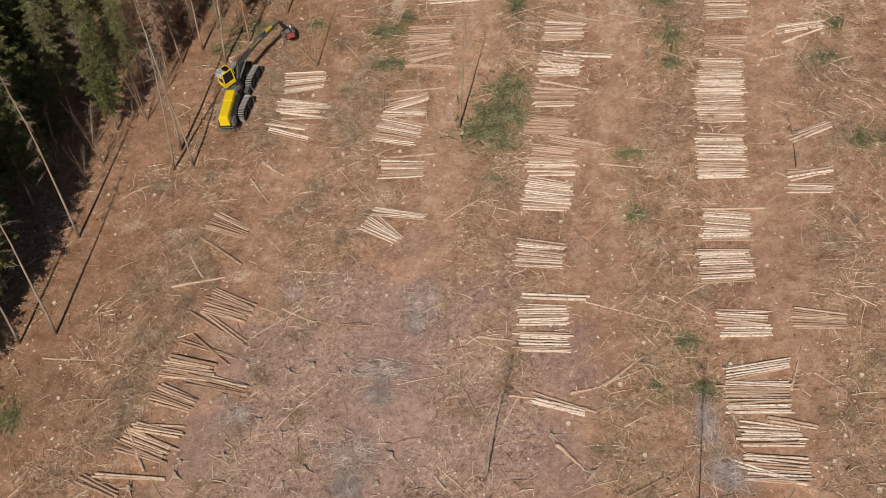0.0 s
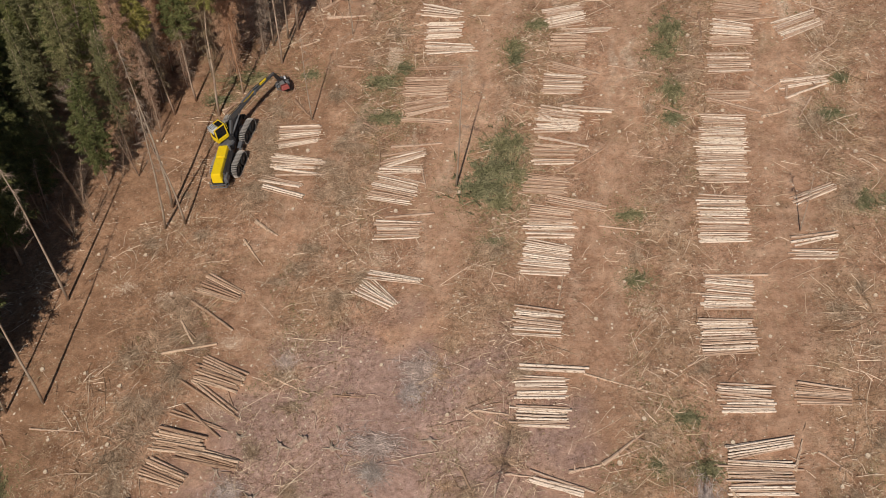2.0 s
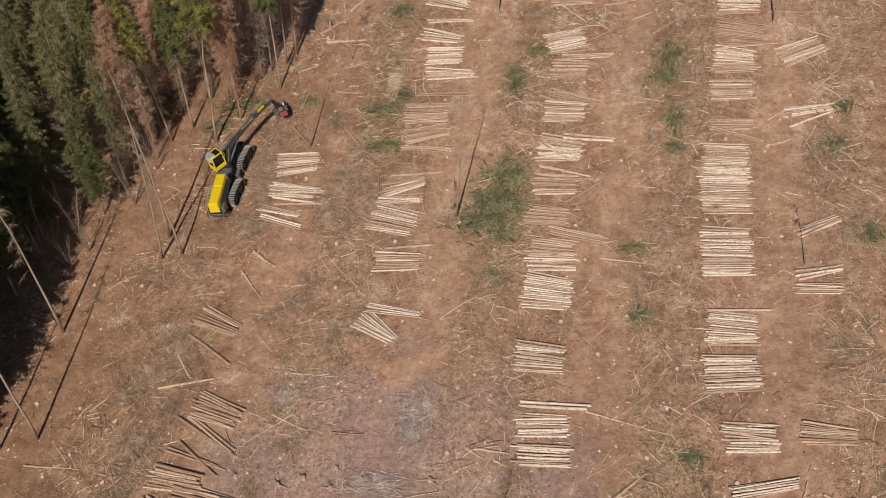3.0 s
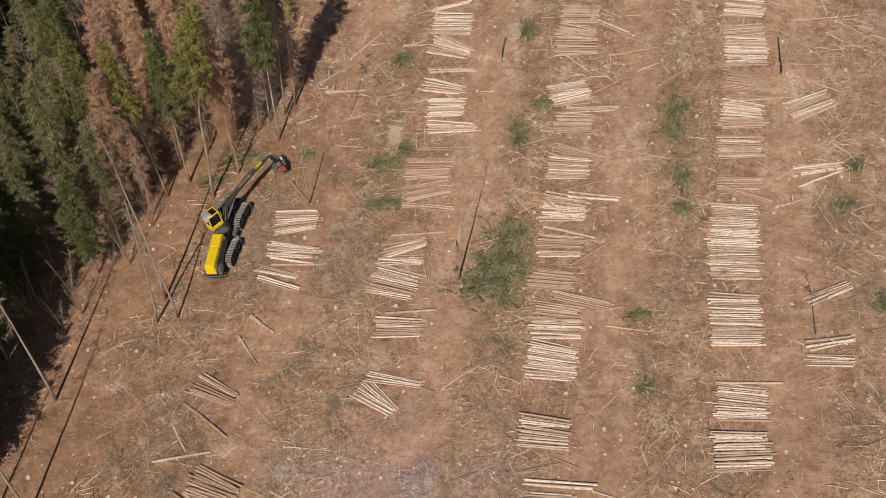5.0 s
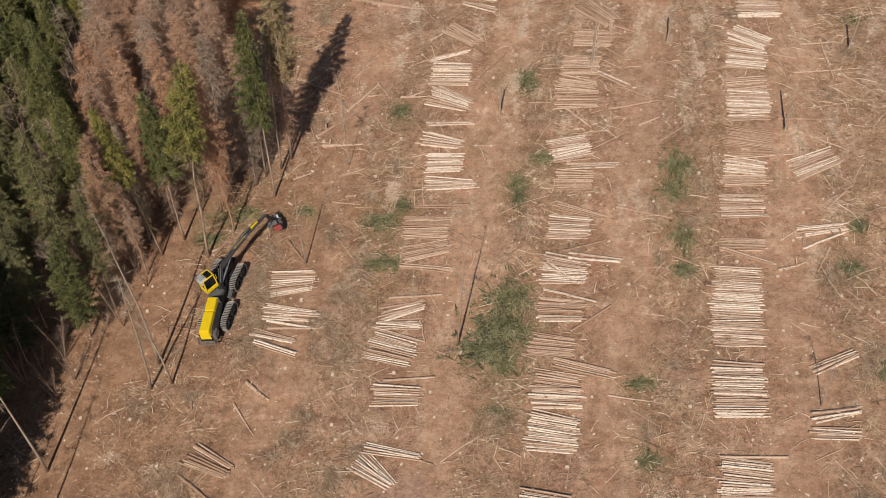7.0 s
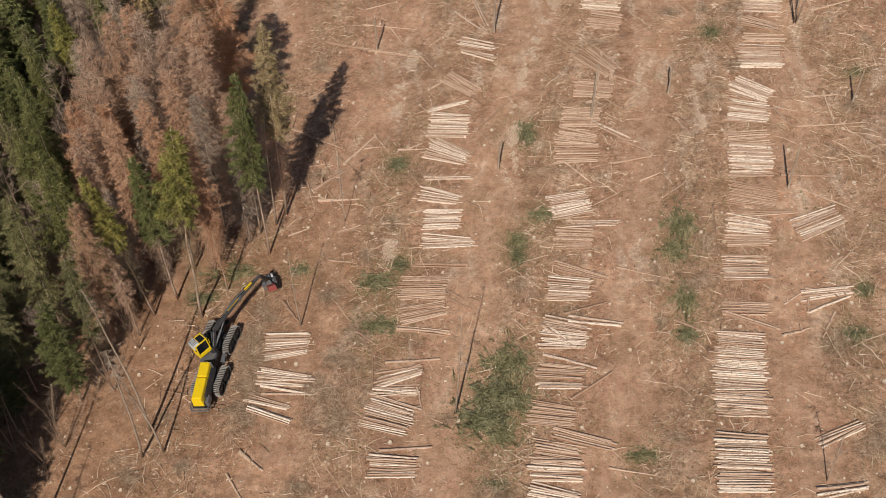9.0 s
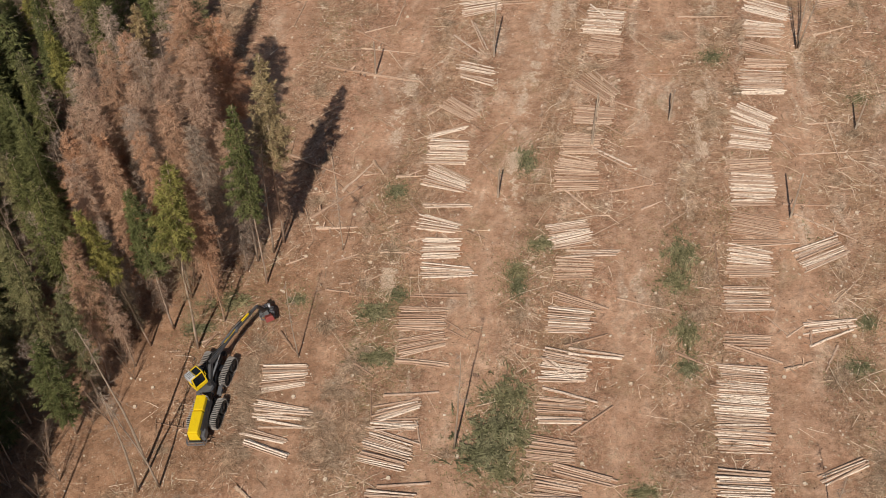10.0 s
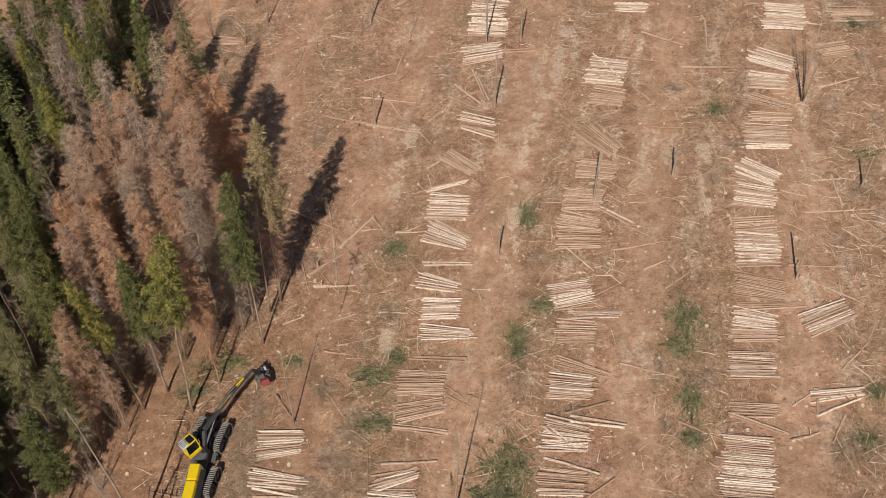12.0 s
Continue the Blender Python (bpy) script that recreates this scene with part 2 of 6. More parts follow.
LIME = streaked("yellow_green_needles", (0.100, 0.104, 0.027), (0.330, 0.290, 0.085), 0.9, 0.7, (1, 1, 1), 0.55)
MIXED = streaked("grey_green_needles", (0.090, 0.090, 0.038), (0.255, 0.232, 0.112), 0.7, 0.75, (1, 1, 1), 0.55)
OLIVE = streaked("fading_needles", (0.205, 0.152, 0.072), (0.440, 0.335, 0.185), 0.9, 0.75, (1, 1, 1), 0.55)
OLIVE_TWIG = streaked("olive_dead_twigs", (0.150, 0.112, 0.064), (0.350, 0.262, 0.165), 1.0, 0.85, (1, 1, 1), 0.6)
BROWN = streaked("brown_dead_needles", (0.370, 0.205, 0.125), (0.600, 0.395, 0.262), 0.7, 0.85, (1, 1, 1), 0.45, ((0.74, 0.86, 1.02), (1.18, 0.86, 0.60)))
RUST = streaked("rust_red_needles", (0.315, 0.165, 0.093), (0.540, 0.335, 0.215), 0.7, 0.85, (1, 1, 1), 0.45, ((0.85, 0.95, 1.05), (1.12, 0.95, 0.8)))
GREYED = streaked("grey_bare_twigs", (0.27, 0.195, 0.145), (0.48, 0.37, 0.29), 0.9, 0.9, (1, 1, 1), 0.7)
OLD_TWIG = streaked("old_grey_twigs", (0.30, 0.235, 0.205), (0.60, 0.495, 0.44), 1.5, 0.9, (1, 1, 1), 0.7)
SLASH = streaked("brown_slash", (0.27, 0.170, 0.108), (0.56, 0.41, 0.285), 1.5, 0.9, (1, 1, 1), 0.8)
CUT_GREEN = streaked("cut_green_branches", (0.100, 0.098, 0.046), (0.245, 0.222, 0.125), 1.5, 0.8, (1, 1, 1), 0.8)
YELLOW = painted("machine_yellow", (0.86, 0.60, 0.012), 0.35, dirt=0.2)
BLACK = painted("black_steel", (0.022, 0.023, 0.026), 0.45)
BOOM = painted("boom_grey", (0.070, 0.074, 0.082), 0.4, dirt=0.3)
GREY = painted("grey_steel", (0.16, 0.165, 0.175), 0.45, 0.3)
TRACK = painted("worn_track_steel", (0.46, 0.43, 0.40), 0.45, 0.55, 0.7)
RUBBER = painted("tyre_rubber", (0.02, 0.02, 0.02), 0.8, dirt=0.6)
WHITE = painted("roof_white", (0.62, 0.63, 0.64), 0.4, dirt=0.2)
RED = painted("head_red", (0.27, 0.05, 0.04), 0.5, dirt=0.5)
_g = Shade("cab_glass", 0.05, 0.0, 0.6)
GLASS = _g.done((0.012, 0.014, 0.017))


# ---- mesh tools ----
class Soup:
    """Gathers points and faces of one mesh."""

    def __init__(self):
        self.v, self.f, self.mi, self.mat = [], [], [], 0

    def face(self, *pts):
        k = len(self.v)
        self.v.extend(tuple(p) for p in pts)
        self.f.append(tuple(range(k, k + len(pts))))
        self.mi.append(self.mat)

    def tube(self, pts, radii, sides=6, cap=True, cap_mat=None):
        base = len(self.v)
        pts = [Vector(p) for p in pts]
        for i, (p, r) in enumerate(zip(pts, radii)):
            d = (pts[min(i + 1, len(pts) - 1)] - pts[max(i - 1, 0)]).normalized()
            side = d.cross(Vector((0, 0, 1)) if abs(d.z) < 0.9 else Vector((1, 0, 0))).normalized()
            up = side.cross(d)
            for k in range(sides):
                q = 2 * math.pi * k / sides
                self.v.append(tuple(p + r * (math.cos(q) * side + math.sin(q) * up)))
        for i in range(len(pts) - 1):
            for k in range(sides):
                a, b = base + i * sides + k, base + i * sides + (k + 1) % sides
                self.f.append((a, b, b + sides, a + sides))
                self.mi.append(self.mat)
        if cap:
            m = self.mat if cap_mat is None else cap_mat
            self.f.append(tuple(base + k for k in range(sides))[::-1])
            self.f.append(tuple(base + (len(pts) - 1) * sides + k for k in range(sides)))
            self.mi += [m, m]

    def stem(self, pts, radii, sides):
        """A round stem along x whose ends are sawn square, with faces of the second material."""
        base = len(self.v)
        for (x, y, z), r in zip(pts, radii):
            self.v.extend((x, y + r * math.cos(6.2832 * k / sides), z + r * math.sin(6.2832 * k / sides)) for k in range(sides))
        for i in range(len(pts) - 1):
            for k in range(sides):
                a, b = base + i * sides + k, base + i * sides + (k + 1) % sides
                self.f.append((a, b, b + sides, a + sides))
                self.mi.append(0)
        self.f.append(tuple(base + k for k in range(sides))[::-1])
        self.f.append(tuple(base + (len(pts) - 1) * sides + k for k in range(sides)))
        self.mi += [1, 1]

    def box(self, m, sx, sy, sz, top=(1.0, 1.0), shift=(0.0, 0.0), bevel=0.0):
        """A box of those sizes about m's origin, its top face scaled and shifted, with cut edges."""
        bm = bmesh.new()
        bmesh.ops.create_cube(bm, size=1.0)
        for v in bm.verts:
            up = v.co.z > 0
            v.co = Vector((v.co.x * sx * (top[0] if up else 1) + (shift[0] if up else 0),
                           v.co.y * sy * (top[1] if up else 1) + (shift[1] if up else 0), v.co.z * sz))
        if bevel:
            bmesh.ops.bevel(bm, geom=bm.edges[:], offset=bevel, segments=2, affect="EDGES", profile=0.6)
        k = len(self.v)
        bm.verts.index_update()
        self.v.extend(tuple(m @ v.co) for v in bm.verts)
        for f in bm.faces:
            self.f.append(tuple(k + v.index for v in f.verts))
            self.mi.append(self.mat)
        bm.free()

    def mesh(self, name, *mats, smooth=False):
        me = bpy.data.meshes.new(name)
        me.from_pydata(self.v, [], self.f)
        for m in mats:
            me.materials.append(m)
        if len(mats) > 1:
            me.polygons.foreach_set("material_index", self.mi)
        if smooth:
            me.polygons.foreach_set("use_smooth", [True] * len(me.polygons))
        me.update()
        return me


def part(name, soup, mats, parent, label="", smooth=False):
    """Links a soup as one mesh object under a thing or a part."""
    mats = mats if isinstance(mats, tuple) else (mats,)
    ob = new(name, soup.mesh(name, *mats, smooth=smooth) if isinstance(soup, Soup) else soup)
    ob.parent = parent
    return tagged(ob, label)


def empty(name, label, category, group="", m=None):
    ob = new(name)
    ob.empty_display_size = 0.2
    if m is not None:
        ob.matrix_world = m
    return tagged(ob, label, category, group)


def at(x, y, lift=0.0, turn=0.0, size=1.0, lean=(0.0, 0.0)):
    return pose(x, y, height(x, y) + lift, lean[0], lean[1], turn) @ Matrix.Scale(size, 4)


def lying(x, y, turn, lift=0.0):
    """The pose of a thing that lies on the slope, its x axis along turn."""
    d = 0.9
    ax, ay = math.cos(radians(turn)), math.sin(radians(turn))
    u = Vector((2 * d * ax, 2 * d * ay, height(x + d * ax, y + d * ay) - height(x - d * ax, y - d * ay))).normalized()
    w = Vector((-2 * d * ay, 2 * d * ax, height(x - d * ay, y + d * ax) - height(x + d * ay, y - d * ax))).normalized()
    n = u.cross(w).normalized()
    w = n.cross(u)
    m = Matrix((u, w, n)).transposed().to_4x4()
    m.translation = (x, y, height(x, y) + lift)
    return m


# ---- ground ----
def build_ground():
    def lines(lo, hi, step, far):
        mid = list(np.arange(lo, hi + 1e-6, step))
        out, s, v = [], step * 1.6, hi
        while v < hi + far:
            v += s
            s *= 1.5
            out.append(v)
        back, s, v = [], step * 1.6, lo
        while v > lo - far:
            v -= s
            s *= 1.5
            back.append(v)
        return back[::-1] + mid + out

    xs, ys = lines(-60, 56, 0.75, 2500), lines(12, 150, 0.75, 2500)
    v = [(x, y, height(x, y)) for y in ys for x in xs]
    w = len(xs)
    f = [(j * w + i, j * w + i + 1, (j + 1) * w + i + 1, (j + 1) * w + i) for j in range(len(ys) - 1) for i in range(w - 1)]
    me = bpy.data.meshes.new("ground")
    me.from_pydata(v, [], f)
    me.polygons.foreach_set("use_smooth", [True] * len(f))
    me.materials.append(SOIL)
    tagged(new("ground", me), "bare brown forest soil with litter, bark and straw", "ground", kind="structure")


build_ground()


# ---- logs ----
def log_meshes():
    """Stems one metre long and one metre thick, slightly bent and tapered, for each tone."""
    made = {}
    for tone, mat in LOG_TONES.items():
        made[tone] = []
        for k in range(5):
            r = random.Random(40 + k)
            s = Soup()
            n = 6
            pts = [((i / (n - 1)) - 0.5, 0.10 * r.uniform(-1, 1) + 0.1 * math.sin(i * 0.9 + k), 0.06 * r.uniform(-1, 1)) for i in range(n)]
            radii = [0.5 * (1.06 - 0.2 * i / (n - 1)) * r.uniform(0.96, 1.04) for i in range(n)]
            s.stem(pts, radii, 9)
            made[tone].append(s.mesh("log", mat, CUT_FACE, smooth=False))
            me = made[tone][-1]
            me.polygons.foreach_set("use_smooth", [len(p.vertices) == 4 for p in me.polygons])
    return made


LOGS = log_meshes()
PILES = []
PILE_LABEL = {
    "pale": "stack of pale stripped spruce logs lying on the soil",
    "faded": "stack of weathered pinkish spruce logs on the soil",
    "barked": "stack of brown spruce logs with bark lying on soil",
}
LOG_LABEL = {
    "pale": "single pale stripped spruce log lying on the soil",
    "faded": "single weathered pinkish spruce log lying on soil",
    "barked": "single brown spruce log with bark on the soil",
}


def log_pile(x, y, turn, length, span, count, fan, tone):
    """Roundwood laid side by side across the felling row; fan: degrees by which the butts spread."""
    r = random.Random(int(x * 100) * 7 + int(y * 100))
    PILES.append((x, y, turn, length, span))
    m = lying(x, y, turn)
    if count == 1:
        ob = new("log", r.choice(LOGS[tone]))
        ob.matrix_world = m @ pose(0, 0, 0.09) @ Matrix.Diagonal((length, 0.2, 0.2, 1))
        tagged(ob, LOG_LABEL[tone], "log", "single logs")
        return
    pile = empty("log_pile", PILE_LABEL[tone], "log pile", "log piles", m)
    fat = tone == "barked"
    count = max(count, round(span / (0.135 if fat else 0.112))) if span > 0.4 else count
    step = span / max(count - 1, 1)
    for k in range(count):
        f = k / max(count - 1, 1) - 0.5
        thick = r.uniform(0.155, 0.22) if fat else min(max(step, 0.12), 0.18) * r.uniform(0.85, 1.35)
        lift = thick / 2 - 0.015
        if count > 3 and r.random() < 0.30:
            lift += r.uniform(0.05, 0.13)
        ln = length * r.uniform(0.9, 1.04) * (r.uniform(1.08, 1.25) if r.random() < 0.05 else 1)
        ang = -f * fan + r.gauss(0, 1.3) + (r.uniform(-9, 9) if r.random() < 0.07 else 0)
        ob = part("log", r.choice(LOGS[tone]), None, pile)
        flip = 180 if r.random() < 0.4 else 0
        ob.matrix_basis = pose(r.gauss(0, 0.10), f * span + r.uniform(-0.35, 0.35) * step, lift, r.uniform(0, 360), r.gauss(0, 0.6), ang + flip) @ Matrix.Diagonal((ln, thick, thick, 1))


log_pile(18.84, 29.39, -23.4, 4.17, 0.21, 2, 3, "pale")
log_pile(19.33, 29.68, -7.7, 3.77, 1.74, 11, 3, "pale")
log_pile(-21.52, 31.14, -28.0, 3.06, 0.49, 3, 6, "barked")
log_pile(-19.6, 31.7, -6.1, 4.8, 0.19, 2, 2, "barked")
log_pile(19.39, 31.91, -5.3, 3.61, 1.44, 9, 3, "pale")
log_pile(20.89, 32.64, -17.2, 3.06, 0.19, 2, 2, "barked")
log_pile(-19.63, 33.63, -60.7, 3.63, 0.07, 2, 5, "barked")
log_pile(-19.07, 33.77, -23.9, 3.52, 1.44, 7, 8, "barked")
log_pile(19.11, 34.53, -5.5, 3.94, 2.15, 12, 4, "pale")
log_pile(7.23, 34.86, -21.7, 3.37, 0.61, 5, 4, "pale")
log_pile(-18.27, 34.93, -14.3, 3.7, 0.62, 3, 3, "barked")
log_pile(19.5, 36.55, 6.2, 4.18, 0.79, 4, 4, "pale")
log_pile(-17.66, 37.2, -24.1, 3.15, 1.17, 7, 6, "barked")
log_pile(-14.89, 38.15, -19.2, 4.6, 0.95, 4, 3, "barked")
log_pile(-16.97, 39.45, -14.1, 3.49, 1.43, 7, 6, "barked")
log_pile(6.46, 39.57, -6.4, 3.27, 1.4, 7, 4, "pale")
log_pile(23.93, 39.89, -8.8, 3.35, 1.41, 7, 10, "faded")
log_pile(19.19, 40.0, -7.3, 3.31, 1.94, 9, 6, "pale")
log_pile(-15.68, 40.89, -44.3, 3.92, 0.09, 1, 0, "barked")
log_pile(-15.92, 40.97, -24.5, 4.31, 0.28, 2, 3, "barked")
log_pile(6.6, 41.72, -5.1, 3.33, 1.73, 8, 3, "pale")
log_pile(-15.07, 42.61, -38.2, 4.43, 0.4, 3, 4, "barked")
log_pile(7.32, 43.16, -8.3, 4.42, 0.23, 2, 1, "pale")
log_pile(-14.85, 44.32, -25.2, 3.5, 1.75, 9, 12, "barked")
log_pile(18.92, 44.67, -1.6, 3.5, 2.75, 11, 6, "pale")
log_pile(-17.33, 46.71, 7.2, 3.92, 0.15, 1, 0, "barked")
log_pile(6.72, 46.88, -10.8, 3.31, 2.23, 9, 7, "pale")
log_pile(-17.68, 48.15, -61.6, 2.35, 0.06, 1, 0, "barked")
log_pile(19.54, 48.2, -9.5, 3.31, 2.7, 11, 8, "pale")
log_pile(-16.09, 49.46, -41.3, 4.49, 0.14, 1, 0, "barked")
log_pile(20.27, 49.65, -4.0, 4.31, 0.16, 1, 0, "faded")
log_pile(-4.35, 50.25, -42.3, 3.29, 1.3, 9, 22, "pale")
log_pile(25.73, 50.91, -6.7, 2.97, 0.85, 5, 3, "pale")
log_pile(-3.17, 51.65, -16.5, 4.19, 0.62, 3, 6, "pale")
log_pile(-15.72, 51.66, -29.4, 3.54, 1.43, 8, 16, "barked")
log_pile(7.62, 52.42, -12.7, 3.44, 2.92, 10, 10, "pale")
log_pile(26.15, 52.44, 4.7, 3.26, 0.58, 4, 5, "pale")
log_pile(20.24, 54.75, -5.4, 3.51, 4.16, 17, 5, "pale")
log_pile(8.05, 54.98, -6.6, 3.39, 1.42, 5, 2, "pale")
log_pile(-3.01, 56.07, -6.5, 3.44, 1.45, 6, 4, "pale")
log_pile(8.25, 56.34, -13.2, 3.08, 1.49, 8, 4, "faded")
log_pile(26.96, 56.42, 21.6, 3.33, 0.65, 5, 3, "pale")
log_pile(10.04, 57.22, -21.7, 4.36, 0.79, 4, 4, "faded")
log_pile(-2.13, 57.39, -1.2, 3.7, 0.24, 1, 0, "pale")
log_pile(7.99, 59.31, -11.4, 3.23, 1.81, 7, 5, "faded")
log_pile(-3.39, 60.12, -21.8, 3.63, 2.49, 11, 6, "pale")
log_pile(-12.12, 60.83, -23.8, 3.61, 0.45, 2, 3, "pale")
log_pile(11.04, 61.48, 32.7, 3.71, 0.15, 1, 0, "faded")
log_pile(8.85, 61.66, -6.2, 3.34, 0.44, 2, 2, "pale")
log_pile(21.43, 61.74, -10.5, 3.44, 6.95, 25, 4, "pale")
log_pile(-12.21, 61.89, -18.7, 3.48, 0.43, 3, 6, "pale")
log_pile(-2.83, 62.18, -7.0, 3.21, 0.87, 4, 2, "pale")
log_pile(-11.0, 62.61, -6.5, 4.3, 0.36, 2, 2, "pale")
log_pile(8.93, 62.77, -9.6, 3.38, 1.28, 5, 3, "faded")
log_pile(-2.69, 63.45, 14.0, 3.34, 1.03, 4, 10, "pale")
log_pile(9.67, 63.66, -22.3, 4.07, 0.19, 1, 0, "pale")
log_pile(-11.1, 63.86, -10.1, 4.41, 1.15, 6, 4, "pale")
log_pile(-1.7, 64.66, -0.9, 4.05, 0.22, 1, 0, "pale")
log_pile(9.32, 65.77, -47.3, 3.36, 0.29, 2, 4, "pale")
log_pile(22.87, 66.05, -29.6, 4.06, 0.31, 2, 3, "faded")
log_pile(9.48, 66.08, -12.4, 3.39, 2.53, 9, 14, "pale")
log_pile(-11.24, 66.93, 0.8, 3.53, 2.15, 9, 12, "pale")
log_pile(11.66, 66.94, -15.2, 4.33, 0.4, 2, 2, "pale")
log_pile(28.63, 67.05, 19.9, 3.55, 0.14, 1, 0, "pale")
log_pile(22.78, 67.19, -6.9, 3.26, 1.22, 5, 3, "faded")
log_pile(-1.01, 67.35, -13.5, 4.12, 0.44, 2, 3, "faded")
log_pile(28.76, 68.1, 3.5, 3.35, 0.65, 4, 6, "pale")
log_pile(-0.96, 69.05, 7.2, 3.55, 1.43, 5, 8, "faded")
log_pile(10.14, 70.27, -10.2, 3.27, 2.21, 9, 5, "pale")
log_pile(23.49, 71.08, -7.4, 3.36, 2.24, 9, 3, "pale")
log_pile(-0.97, 71.4, -6.1, 3.61, 2.26, 9, 4, "faded")
log_pile(11.03, 71.93, -25.9, 3.75, 0.67, 3, 8, "faded")
log_pile(0.34, 73.44, -8.0, 4.21, 0.24, 2, 2, "faded")
log_pile(24.16, 73.82, -8.8, 3.34, 1.29, 6, 2, "faded")
log_pile(29.65, 74.8, 20.2, 3.84, 1.88, 10, 4, "pale")
log_pile(24.34, 75.14, -16.7, 3.26, 1.5, 6, 4, "pale")
log_pile(11.0, 75.29, -6.6, 2.92, 2.2, 8, 4, "faded")
log_pile(0.94, 75.84, -9.5, 4.14, 1.18, 4, 8, "pale")
log_pile(25.58, 76.29, -5.5, 5.15, 0.64, 3, 5, "faded")
log_pile(12.52, 76.61, -4.3, 4.39, 0.64, 3, 3, "pale")
log_pile(25.32, 78.11, -20.0, 3.8, 2.2, 8, 6, "faded")
log_pile(0.58, 78.31, -5.2, 3.15, 2.03, 8, 6, "pale")
log_pile(10.95, 78.8, 6.9, 3.3, 2.72, 9, 7, "pale")
log_pile(0.45, 80.84, -18.5, 3.37, 1.34, 4, 14, "pale")
log_pile(25.91, 81.93, -7.7, 3.46, 3.45, 12, 5, "pale")
log_pile(1.24, 82.88, -5.6, 4.29, 0.24, 2, 1, "pale")
log_pile(12.0, 84.56, -7.8, 3.68, 2.16, 8, 6, "faded")
log_pile(26.22, 84.57, 0.3, 3.37, 1.94, 6, 6, "faded")
log_pile(1.14, 85.97, -31.0, 4.02, 2.08, 9, 16, "pale")
log_pile(12.17, 86.47, -18.1, 3.35, 1.55, 7, 4, "faded")
log_pile(14.97, 87.08, -43.0, 3.95, 0.26, 2, 3, "pale")
log_pile(26.84, 87.81, -17.3, 3.41, 2.45, 8, 5, "pale")
log_pile(12.73, 89.04, -10.8, 3.33, 2.49, 9, 4, "faded")
log_pile(1.22, 89.3, -10.5, 3.51, 2.95, 11, 3, "pale")
log_pile(27.48, 90.46, -37.6, 3.65, 2.05, 8, 8, "pale")
log_pile(1.17, 91.85, 11.0, 3.43, 0.41, 2, 4, "pale")
log_pile(14.14, 92.37, -14.7, 3.43, 2.32, 8, 6, "faded")
log_pile(2.39, 94.53, -43.4, 3.69, 1.48, 8, 8, "faded")
log_pile(29.06, 94.61, -10.4, 3.64, 2.85, 9, 4, "pale")
log_pile(14.87, 96.08, -53.8, 4.08, 2.04, 9, 10, "faded")
log_pile(29.84, 97.1, -9.6, 3.6, 0.89, 4, 3, "faded")
log_pile(4.12, 98.4, -31.5, 3.63, 0.65, 2, 2, "pale")
log_pile(30.0, 99.16, -30.1, 3.35, 1.29, 3, 8, "faded")
log_pile(4.01, 99.9, -25.8, 3.6, 0.98, 4, 3, "pale")
log_pile(16.09, 101.77, -17.6, 3.15, 2.46, 6, 6, "faded")
log_pile(30.7, 102.02, -14.2, 3.48, 2.12, 7, 3, "pale")
log_pile(2.91, 102.48, -41.3, 3.83, 0.18, 1, 0, "pale")
log_pile(3.2, 103.77, -52.6, 3.86, 0.2, 1, 0, "pale")
log_pile(4.62, 104.77, -75.0, 4.32, 0.07, 1, 0, "pale")
log_pile(31.64, 104.85, -34.0, 4.1, 2.11, 8, 5, "pale")
log_pile(16.4, 105.32, -18.2, 3.66, 3.69, 9, 5, "pale")
log_pile(37.42, 105.38, 6.5, 2.91, 2.17, 7, 6, "faded")
log_pile(16.49, 106.21, -61.1, 4.45, 0.14, 1, 0, "pale")
log_pile(8.31, 109.34, -2.1, 3.29, 0.26, 1, 0, "pale")
log_pile(4.74, 109.64, 3.4, 3.89, 2.77, 8, 8, "pale")
log_pile(40.2, 110.46, -4.8, 3.89, 2.17, 7, 3, "faded")
log_pile(33.99, 110.92, -14.0, 3.82, 4.06, 10, 4, "pale")
log_pile(5.47, 113.6, -11.2, 3.9, 3.24, 8, 4, "pale")
log_pile(19.83, 114.83, -8.8, 3.06, 1.38, 4, 4, "pale")
log_pile(5.72, 116.93, -17.4, 3.78, 2.75, 7, 6, "pale")


log_pile(-0.3, 30.1, -58.0, 1.1, 0.16, 1, 0, "pale")
log_pile(-21.6, 115.5, -12.0, 3.3, 1.2, 5, 12, "faded")
log_pile(-20.6, 113.6, -30.0, 3.3, 0.3, 2, 8, "faded")
log_pile(-22.4, 108.6, -18.0, 3.3, 0.8, 4, 12, "faded")
log_pile(-20.4, 117.4, -58.0, 3.4, 0.2, 2, 3, "faded")


def blocked(x, y, grow=0.3):
    """Whether a pile lies there."""
    for px, py, turn, ln, sp in PILES:
        dx, dy = x - px, y - py
        if abs(dx) + abs(dy) > 8:
            continue
        c, s = math.cos(radians(turn)), math.sin(radians(turn))
        if abs(dx * c + dy * s) < ln / 2 + grow and abs(-dx * s + dy * c) < sp / 2 + grow:
            return True
    return False


